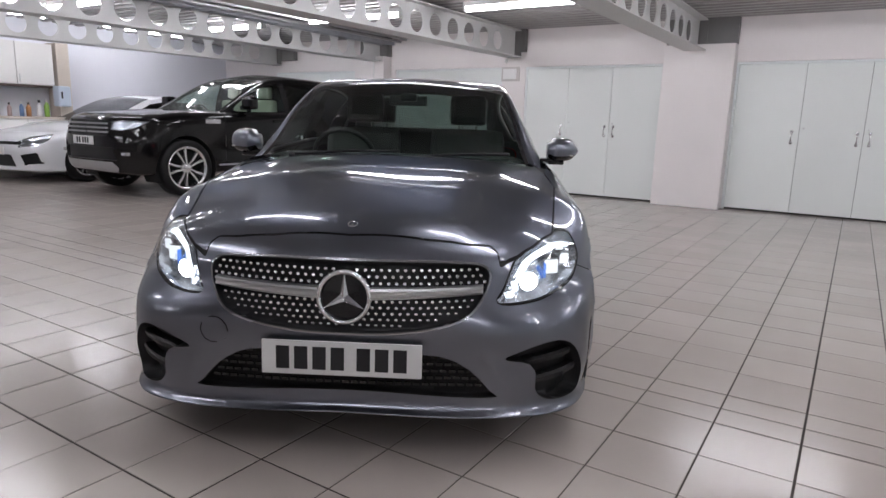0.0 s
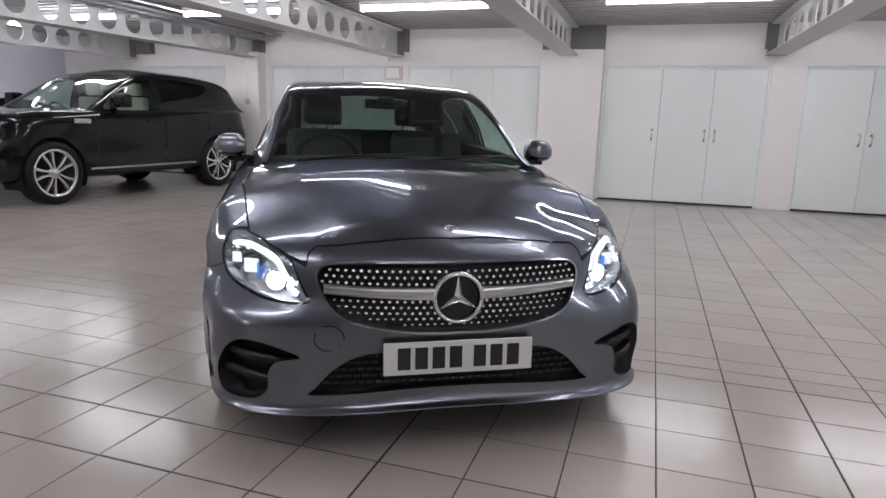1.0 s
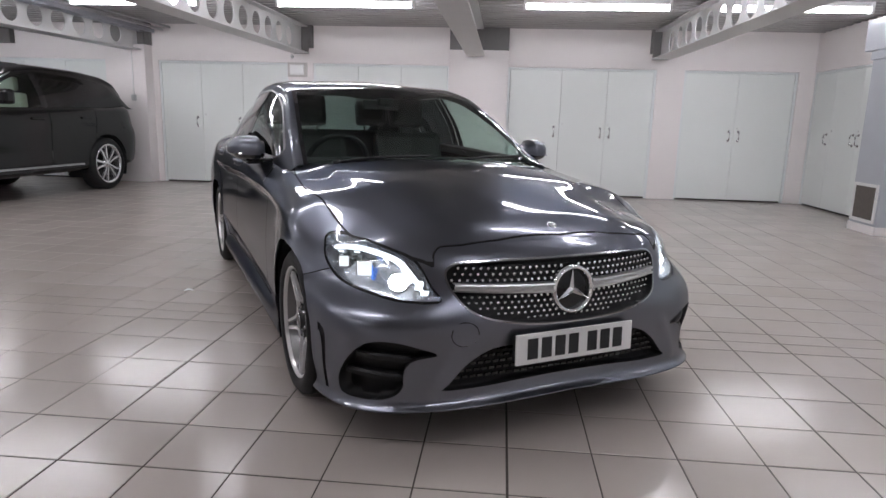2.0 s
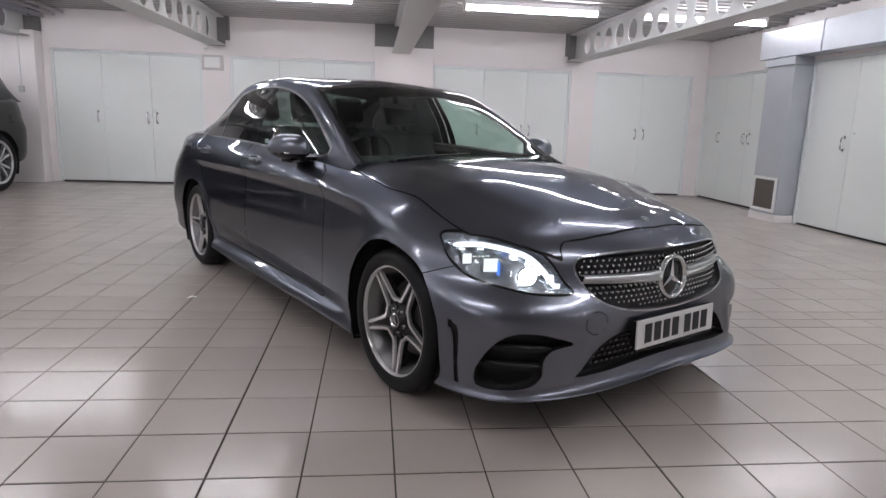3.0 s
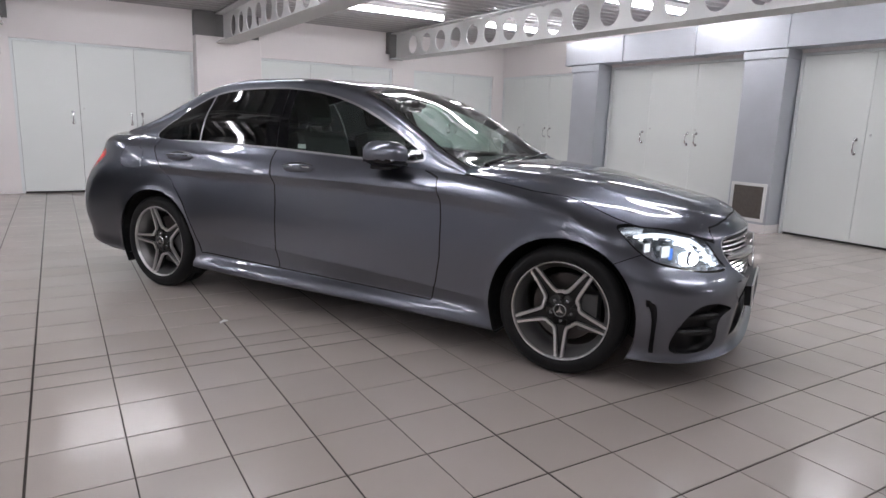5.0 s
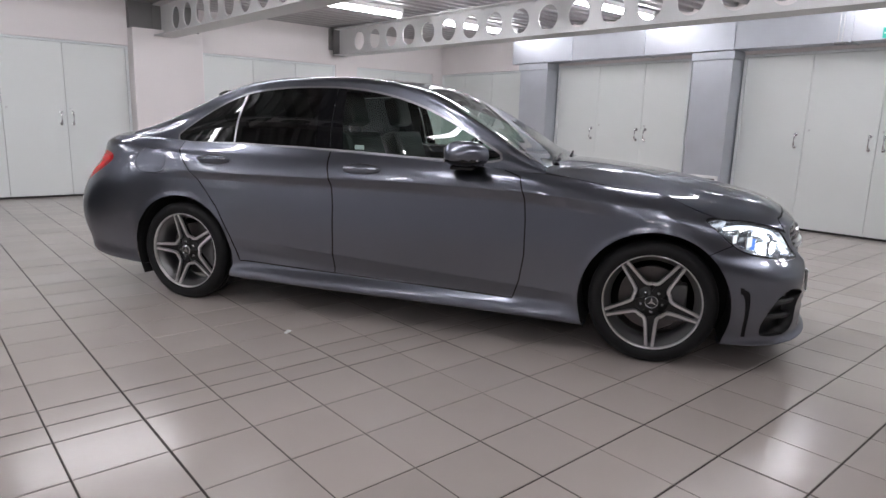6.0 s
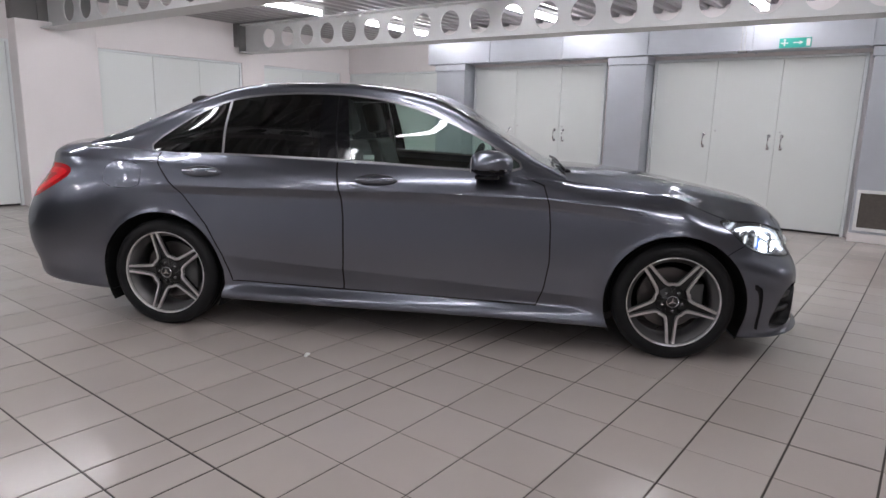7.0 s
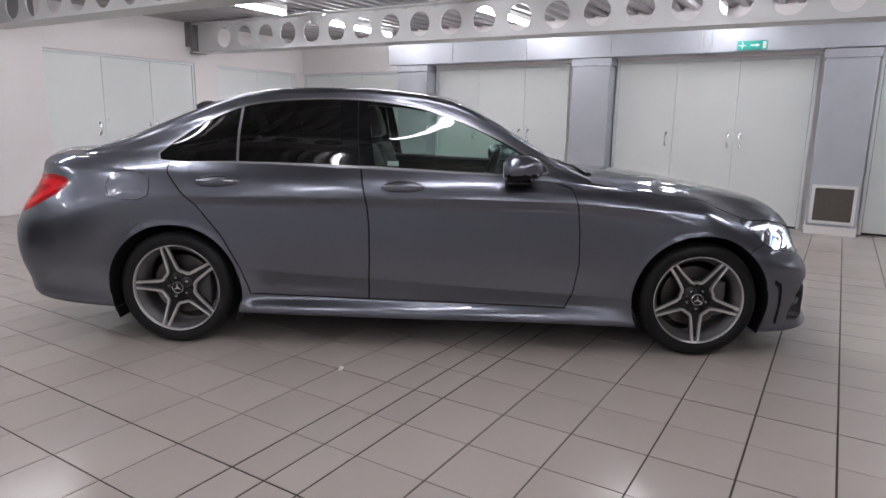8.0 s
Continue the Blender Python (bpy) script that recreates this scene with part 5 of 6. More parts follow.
        add_tube(bm, [(-0.58, y0, 0.966), (-0.60, (y0 + y1) / 2, 0.988), (-0.63, y1, 0.994)], 0.008, 6)
        add_tube(bm, [(-0.56, y0 - 0.03, 0.958), (-0.57, y0, 0.966)], 0.014, 8)
        part("wiper", bm, M_BLACKPLASTIC, car, smooth=True)


def cabin(car):
    part("dashboard", box(-1.05, -0.66, -0.70, 0.70, 0.62, 0.965, 0.06), M_CABIN, car)
    part("cabin_floor", box(-3.0, -0.6, -0.74, 0.74, 0.30, 0.36), M_CABIN, car)
    # added wall that blocks the red rear lamps from showing through the cabin
    part("boot_lining", box(-3.41, -3.38, -0.72, 0.72, 0.30, 0.94), M_CABIN, car)
    part("centre_console", box(-1.9, -1.0, -0.12, 0.12, 0.36, 0.66, 0.03), M_CABIN, car)
    part("parcel_shelf", box(-3.30, -2.75, -0.66, 0.66, 0.90, 0.95, 0.02), M_CABIN, car)
    bm = bmesh.new()
    add_tube(bm, [(0.0, 0.185 * math.cos(a), 0.185 * math.sin(a)) for a in [2 * math.pi * k / 28 for k in range(28)]], 0.015, 8, closed=True)
    add_box(bm, -0.01, 0.03, -0.17, 0.17, -0.02, 0.02)
    add_box(bm, -0.01, 0.03, -0.06, 0.06, -0.15, 0.03, 0.01)
    st = part("steering_wheel", bm, M_BLACKPLASTIC, car, smooth=True)
    st.matrix_basis = pose(-1.14, -0.37, 0.92, 0, 24, 0)
    part("window_sticker", box(-1.69, -1.63, -0.772, -0.770, 1.005, 1.03), M_PLATE, car, "small white sticker")
    mr = part("interior_mirror", box(-1.39, -1.36, -0.13, 0.11, 1.245, 1.31, 0.012), M_BLACKPLASTIC, car)
    part("mirror_sensor", box(-1.355, -1.29, -0.05, 0.05, 1.27, 1.32, 0.015), M_BLACKPLASTIC, mr)

    def seat(x, y, wide, name, rests):
        bm = bmesh.new()
        add_box(bm, x - 0.1, x + 0.45, y - wide, y + wide, 0.40, 0.58, 0.05)
        se = part(name, bm, M_SEAT, car, smooth=False)
        bm = add_box(bmesh.new(), -0.07, 0.07, -wide, wide, 0.0, 0.62, 0.05)
        bk = part("seat_back", bm, M_SEAT, se)
        bk.matrix_basis = pose(x - 0.08, y, 0.50, 0, -18, 0)
        for ry in rests:
            bm = add_box(bmesh.new(), -0.045, 0.055, -0.13, 0.13, 0.66, 0.87, 0.04)
            add_tube(bm, [(0, -0.06, 0.6), (0, -0.06, 0.7)], 0.008, 6)
            add_tube(bm, [(0, 0.06, 0.6), (0, 0.06, 0.7)], 0.008, 6)
            hr = part("headrest", bm, M_SEAT, se)
            hr.matrix_basis = pose(x - 0.08, y + ry, 0.50, 0, -16, 0)
    seat(-1.62, -0.37, 0.26, "driver_seat", (0.0,))
    seat(-1.62, 0.37, 0.26, "passenger_seat", (0.0,))
    seat(-2.48, 0.0, 0.62, "rear_bench", (-0.38, 0.38))


def build_saloon():
    car = thing("car", "dark grey metallic four-door saloon car with lit headlamps", "car", at=CAR)
    sk, nr = saloon_panels(car)
    headlamps(car, sk, nr)
    front_details(car)
    side_details(car, sk)
    cabin(car)
    for x, tr, tl in ((0.0, -88, 40), (-2.84, 178, 75)):
        twin_spoke_wheel("wheel", car, pose(x, -0.775, 0.322), -1, tr)
        twin_spoke_wheel("wheel", car, pose(x, 0.775, 0.322, 0, 0, 180), 1, tl)
    return car


build_saloon()
# ---- the parked cars behind ----
M_SUVPAINT = mat("black_paint", (0.004, 0.0035, 0.0038), 0.1, spec=0.4)
M_WHITEPAINT = mat("white_paint", (0.72, 0.73, 0.75), 0.3, coat=1.0)
M_CREAM = mat("cream_leather", (0.48, 0.46, 0.38), 0.6, mottle=0.1)
M_SILVER = mat("silver_alloy", (0.62, 0.62, 0.63), 0.25, metal=0.85, rough_var=0.05)
M_SKID = mat("grey_skid_plate", (0.38, 0.38, 0.39), 0.4, metal=0.5)


def spoked_wheel(parent, m, r, rim, half, spokes, blade=0.012):
    w = new("wheel")
    w.empty_display_size = 0.1
    w.parent = parent
    w.matrix_basis = m
    o = -half
    part("tyre", finish(add_lathe(bmesh.new(), [(o + 0.012, rim - 0.004), (o - 0.004, rim + 0.03), (o + 0.004, r - 0.03), (o + 0.03, r), (-o - 0.03, r), (-o, rim)], 56)), M_RUBBER, w, smooth=True)
    part("rim", finish(add_lathe(bmesh.new(), [(o + 0.02, rim - 0.03), (o + 0.004, rim - 0.012), (o + 0.004, rim + 0.004), (o + 0.03, rim), (0.0, rim - 0.02), (-o, rim)], 56)), M_SILVER, w, smooth=True)
    part("wheel_back", finish(add_lathe(bmesh.new(), [(0.02, 0.0), (0.02, rim - 0.02)], 40)), M_SEAL, w)
    part("hub", finish(add_lathe(bmesh.new(), [(o + 0.022, 0.0), (o + 0.022, 0.05), (o + 0.045, 0.075), (o + 0.07, 0.08)], 32)), M_SILVER, w, smooth=True)
    for i in range(spokes):
        for s in (-1, 1):
            th = 2 * math.pi * (i + 0.5) / spokes
            c, q = math.cos(th), math.sin(th)
            bm = bmesh.new()
            prev = None
            for rr, t, hw in ((0.05, 0.018, 0.012), (rim * 0.55, 0.012 + 1.1 * blade, blade), (rim - 0.02, 0.026 + 2.2 * blade, blade)):
                ring = [bm.verts.new((rr * c - (s * t + a) * q, o + 0.026 + b, rr * q + (s * t + a) * c)) for a, b in ((-hw, 0.03), (-hw * 0.7, 0), (hw * 0.7, 0), (hw, 0.03))]
                if prev:
                    for k in range(3):
                        bm.faces.new((prev[k], prev[k + 1], ring[k + 1], ring[k]))
                prev = ring
            part("spoke", finish(bm), M_SILVER, w)
    return w


SUV = Shape(
    2.92,
    [
        (0.66, -3.58, (0.80, 0.80, 0.80, 0.80), (0.31, 0.30, 0.29, 0.29, 0.29, 0.30, 0.30, 0.33, 0.35)),
        (0.80, -3.76, (0.93, 0.96, 0.96, 0.94), (0.36, 0.34, 0.32, 0.32, 0.32, 0.33, 0.34, 0.38, 0.40)),
        (0.85, -3.80, (0.98, 0.965, 0.965, 0.98), (0.47, 0.46, 0.44, 0.44, 0.43, 0.44, 0.46, 0.48, 0.50)),
        (0.865, -3.82, (0.99, 0.960, 0.960, 0.99), (0.60, 0.60, 0.60, 0.62, 0.58, 0.60, 0.64, 0.64, 0.64)),
        (0.87, -3.83, (0.99, 0.972, 0.972, 0.99), (0.74, 0.74, 0.76, 0.80, 0.78, 0.80, 0.82, 0.82, 0.82)),
        (0.855, -3.81, (0.985, 0.980, 0.980, 0.985), (0.88, 0.88, 0.90, 0.93, 0.95, 0.96, 0.97, 0.97, 0.97)),
        (0.82, -3.79, (0.97, 0.970, 0.970, 0.97), (0.99, 0.99, 1.0, 1.03, 1.05, 1.06, 1.08, 1.10, 1.10)),
        (0.78, -3.78, (0.94, 0.950, 0.950, 0.945), (1.04, 1.04, 1.05, 1.09, 1.11, 1.13, 1.16, 1.19, 1.19)),
        (0.70, -3.76, (0.86, 0.905, 0.905, 0.90), (1.075, 1.075, 1.085, 1.125, 1.15, 1.175, 1.20, 1.24, 1.24)),
    ],
    (3.6, 3.6, 3.6, 3.6, 3.4, 3.0, 3.0, 3.0, 3.0), (6.0, 6.0, 6.0, 6.0, 6.0, 5.0, 5.0, 5.0, 5.0),
    ((0.70, 1.075), (0.6, 1.10), (0.2, 1.135), (-0.3, 1.165), (-0.75, 1.175)),
    ((-2.98, 1.22), (-3.76, 1.24)),
    ((-0.58, 1.13), (-0.9, 1.335), (-1.2, 1.52), (-1.42, 1.64), (-1.62, 1.72), (-2.0, 1.775), (-2.6, 1.775), (-3.2, 1.735), (-3.46, 1.66), (-3.60, 1.52), (-3.74, 1.25)),
    ((-0.58, 1.11), (-0.9, 1.29), (-1.2, 1.465), (-1.42, 1.575), (-1.62, 1.63), (-2.0, 1.665), (-2.6, 1.66), (-3.2, 1.62), (-3.46, 1.55), (-3.60, 1.42), (-3.74, 1.22)),
    ((-0.58, 0.83), (-1.2, 0.745), (-2.0, 0.70), (-3.0, 0.69), (-3.74, 0.74)),
    ((-0.58, 0.87), (-1.2, 0.90), (-2.9, 0.89), (-3.5, 0.875), (-3.74, 0.86)),
    ((-0.58, 1.11), (-1.2, 1.14), (-2.9, 1.17), (-3.74, 1.20)),
    detail=0.7)
SUV_DLO = [(-3.42, 1.22), (-3.40, 1.36), (-3.32, 1.50), (-3.1, 1.575), (-2.6, 1.615), (-2.0, 1.622), (-1.62, 1.58), (-1.35, 1.49), (-1.05, 1.33), (-0.86, 1.20), (-1.0, 1.165), (-2.0, 1.185)]


def build_suv():
    car = thing("car", "black sport utility car with silver wheels and cream seats", "car", at=pose(-7.62, 7.02, 0, 0, 0, -92.5) @ Matrix.Scale(1.04, 4))
    sk = SUV.skin()
    sk.carve(arches(2.92, 0.385, 0.435), ("lower",), "void", near=lambda p: p[2] < 0.9 and abs(p[1]) > 0.6)
    front = lambda p: p[0] > 0.4
    side = lambda p: abs(p[1]) > 0.55
    sk.carve(poly_dist([(-0.50, 0.80), (0.50, 0.80), (0.56, 0.90), (0.54, 1.00), (-0.54, 1.00), (-0.56, 0.90)], 1, 2), ("lower",), "grille", near=front)
    lamp = poly_dist([(-0.30, 0.985), (0.05, 1.005), (0.42, 0.99), (0.20, 0.905), (-0.05, 0.875), (-0.27, 0.885)], 0, 1)
    sk.carve(lambda p: lamp((around(p), p[2])), ("lower",), "lamp", near=lambda p: p[0] > 0.15)
    sk.carve(poly_dist([(-0.58, 0.47), (0.58, 0.47), (0.66, 0.40), (0.60, 0.335), (-0.60, 0.335), (-0.66, 0.40)], 1, 2), ("lower",), "skid", near=front)
    sk.carve(poly_dist([(-0.66, 0.49), (0.66, 0.49), (0.60, 0.66), (-0.60, 0.66)], 1, 2), ("lower",), "lower_intake", near=front)
    for name, x0, x1 in (("front_door", -0.62, -1.80), ("rear_door", -1.81, -2.62)):
        closed_panel(sk, poly_dist([(x0, 1.22), (x0, 0.45), (x1, 0.45), (x1 - (0.12 if name == "rear_door" else 0), 1.22)], 0, 2), ("lower",), name, lambda p: abs(p[1]) > 0.7)
    dlo = poly_dist(smooth_loop(SUV_DLO, 3), 0, 2)
    sk.carve(dlo, ("roof",), "glazing", near=side)
    sk.split(lambda p: p[0] + 1.78, ("glazing",))
    sk.split(lambda p: p[0] + 1.88, ("glazing",))
    sk.retag(lambda c: -1.88 < c[0] < -1.78, ("glazing",), "pillar")
    sk.retag(lambda c: c[0] > -1.8, ("glazing",), "front_glass")
    ws = lambda p: max(abs(p[1]) - (SUV.rail_y(p[0]) - 0.04), -1.50 - p[0])
    sk.carve(ws, ("roof",), "windscreen", near=lambda p: p[0] > -1.7)
    rs = lambda p: max(abs(p[1]) - (SUV.rail_y(p[0]) - 0.06), p[0] + 3.48)
    sk.carve(rs, ("roof",), "rear_screen", near=lambda p: p[0] < -3.38)
    for t in ("front_door", "rear_door", "lamp", "glazing", "front_glass", "pillar"):
        sided(sk, t)
    nr = sk.normals([t for t in set(sk.tag) if t != "void"])
    P = lambda tag, name, m, **k: sk.panel(tag, name, m, car, nr, **k)
    P("lower", "body", M_SUVPAINT)
    P("hood", "bonnet", M_SUVPAINT)
    P("boot", "tailgate_top", M_SUVPAINT)
    P("roof", "roof", M_SUVPAINT)
    tagged(P("gap", "panel_gap", M_SEAL, push=-0.006), "dark gaps between body panels", kind="stuff")
    P("grille", "grille", M_BLACKPLASTIC, push=-0.03, rim=-0.03)
    P("lower_intake", "lower_intake", M_BLACKPLASTIC, push=-0.04, rim=-0.04)
    P("skid", "skid_plate", M_SKID, push=0.006, label="grey skid plate")
    P("windscreen", "windscreen", M_CLEARGLASS)
    P("rear_screen", "rear_window", M_TINT)
    for s in ("_r", "_l"):
        P("front_door" + s, "front_door", M_SUVPAINT)
        P("rear_door" + s, "rear_door", M_SUVPAINT)
        P("glazing" + s, "rear_side_window", M_TINT)
        P("front_glass" + s, "front_side_window", M_CLEARGLASS)
        P("pillar" + s, "door_pillar", M_BLACKGLOSS)
        lampo = P("lamp" + s, "headlamp", M_COVER)
        sk.panel("lamp" + s, "reflector", M_LAMPCAVITY, lampo, nr, push=-0.03, rim=-0.03)
    for s in (-1, 1):
        for k, z in enumerate((0.845, 0.90, 0.955)):
            part("grille_slat", box(0.80, 0.838, s * 0.02, s * 0.50, z - 0.010, z + 0.012, 0.003), M_SKID, car)
        part("fog_lamp_trim", box(0.66, 0.775, s * 0.66, s * 0.82, 0.555, 0.60, 0.01), M_SILVER, car)
        part("wing_vent", box(-0.54, -0.30, s * 0.968, s * 0.982, 0.985, 1.045, 0.004), M_SILVER, car)
        mir = part("door_mirror", box(-1.09, -0.93, s * 0.93, s * 1.13, 1.20, 1.38, 0.04), M_SUVPAINT, car)
        part("mirror_arm", box(-1.02, -0.96, s * 0.86, s * 0.96, 1.19, 1.25, 0.01), M_BLACKPLASTIC, mir)
        part("door_handle", box(-1.70, -1.48, s * 0.965, s * 0.99, 1.02, 1.05, 0.008), M_SUVPAINT, car)
        part("door_handle", box(-2.62, -2.40, s * 0.965, s * 0.99, 1.04, 1.07, 0.008), M_SUVPAINT, car)
        bm = bmesh.new()
        add_tube(bm, [(x, s * (SUV.rail_y(x) + 0.012), SUV.rail_z(x) + 0.004) for x in [-0.78 - 0.07 * k for k in range(11)]], 0.009, 8)
        part("pillar_trim", bm, M_CHROME, car, "bright windscreen pillar trim", smooth=True)
        part("sill_trim", box(-2.40, -0.50, s * 0.955, s * 0.972, 0.40, 0.425, 0.004), M_SKID, car)
        for x in (0.0, -2.92):
            spoked_wheel(car, pose(x, s * 0.86, 0.385, 0, 0, 0 if s < 0 else 180), 0.385, 0.290, 0.125, 5, 0.021)
            bm = bmesh.new()
            prev = None
            for i in range(25):
                a = math.radians(-25 + 230 * i / 24)
                ring = [bm.verts.new((x + r * math.cos(a), s * y, 0.385 + r * math.sin(a))) for y, r in ((0.97, 0.438), (0.62, 0.445), (0.60, 0.02))]
                if prev:
                    for k in range(2):
                        bm.faces.new((prev[k], prev[k + 1], ring[k + 1], ring[k]))
                prev = ring
            part("wheel_well", finish(bm), M_SEAL, car)
        # front and rear seats
        bm = add_box(bmesh.new(), -1.75, -1.25, s * 0.38 - 0.27, s * 0.38 + 0.27, 0.60, 0.85, 0.05)
        se = part("seat", bm, M_CREAM, car, "cream leather seat")
        part("seat_back", box(-1.86, -1.72, s * 0.38 - 0.26, s * 0.38 + 0.26, 0.80, 1.36, 0.05), M_CREAM, se)
        part("headrest", box(-1.86, -1.76, s * 0.38 - 0.14, s * 0.38 + 0.14, 1.38, 1.56, 0.04), M_CREAM, se)
    part("dashboard", box(-1.1, -0.72, -0.78, 0.78, 0.80, 1.13, 0.06), M_CABIN, car)
    part("cabin_floor", box(-3.6, -0.5, -0.84, 0.84, 0.42, 0.5), M_CABIN, car)
    part("underbody", box(-3.6, 0.6, -0.58, 0.58, 0.28, 0.36, 0.02), M_SEAL, car)
    bm = bmesh.new()
    add_tube(bm, [(0.0, 0.19 * math.cos(a), 0.19 * math.sin(a)) for a in [2 * math.pi * k / 24 for k in range(24)]], 0.016, 8, closed=True)
    part("steering_wheel", bm, M_BLACKPLASTIC, car, smooth=True).matrix_basis = pose(-1.2, -0.38, 1.08, 0, 24, 0)
    pl = part("number_plate", box(-0.005, 0.005, -0.26, 0.26, -0.056, 0.056, 0.003), M_PLATE, car, "white number plate with dark bars")
    pl.matrix_basis = pose(0.882, 0, 0.735)
    for k in range(5):
        x = 0.15 - 0.062 * k - (0.03 if k > 2 else 0)
        part("plate_bar", box(0.0055, 0.0068, x - 0.042, x, -0.037, 0.037), M_INK, pl)
    return car


build_suv()

HATCH = Shape(
    2.58,
    [
        (0.66, -3.2, (0.70, 0.72, 0.72, 0.70), (0.17, 0.17, 0.16, 0.17, 0.17, 0.17, 0.18, 0.20, 0.22)),
        (0.84, -3.36, (0.86, 0.87, 0.87, 0.86), (0.19, 0.19, 0.18, 0.18, 0.19, 0.19, 0.20, 0.24, 0.26)),
        (0.84, -3.40, (0.885, 0.87, 0.87, 0.885), (0.27, 0.27, 0.27, 0.28, 0.27, 0.28, 0.30, 0.32, 0.34)),
        (0.85, -3.42, (0.895, 0.875, 0.875, 0.895), (0.38, 0.38, 0.38, 0.40, 0.40, 0.40, 0.42, 0.46, 0.48)),
        (0.86, -3.42, (0.90, 0.89, 0.89, 0.90), (0.50, 0.50, 0.51, 0.54, 0.55, 0.56, 0.58, 0.6, 0.6)),
        (0.85, -3.40, (0.90, 0.89, 0.89, 0.90), (0.60, 0.60, 0.62, 0.68, 0.70, 0.72, 0.74, 0.74, 0.74)),
        (0.80, -3.36, (0.88, 0.88, 0.88, 0.88), (0.67, 0.67, 0.69, 0.77, 0.81, 0.83, 0.86, 0.88, 0.88)),
        (0.74, -3.34, (0.83, 0.85, 0.85, 0.84), (0.71, 0.71, 0.73, 0.83, 0.88, 0.90, 0.94, 0.96, 0.96)),
        (0.66, -3.32, (0.74, 0.79, 0.79, 0.78), (0.74, 0.745, 0.76, 0.86, 0.925, 0.955, 0.99, 1.0, 1.0)),
    ],
    (3.0, 3.0, 3.0, 3.0, 2.8, 2.5, 2.4, 2.4, 2.4), (5.0,) * 9,
    ((0.66, 0.745), (0.55, 0.79), (0.2, 0.86), (-0.2, 0.915), (-0.7, 0.95)),
    ((-2.6, 1.0), (-3.32, 1.0)),
    ((-0.5, 0.93), (-0.8, 1.08), (-1.1, 1.23), (-1.35, 1.33), (-1.7, 1.385), (-2.2, 1.385), (-2.7, 1.32), (-3.1, 1.16), (-3.3, 1.02)),
    ((-0.5, 0.92), (-0.8, 1.04), (-1.1, 1.18), (-1.35, 1.27), (-1.7, 1.325), (-2.2, 1.32), (-2.7, 1.25), (-3.1, 1.10), (-3.3, 1.0)),
    ((-0.5, 0.74), (-1.1, 0.66), (-2.0, 0.60), (-3.3, 0.62)),
    ((-0.5, 0.77), (-1.1, 0.79), (-2.4, 0.78), (-3.3, 0.72)),
    ((-0.5, 0.91), (-1.1, 0.935), (-2.4, 0.97), (-3.3, 0.99)),
    detail=0.5)


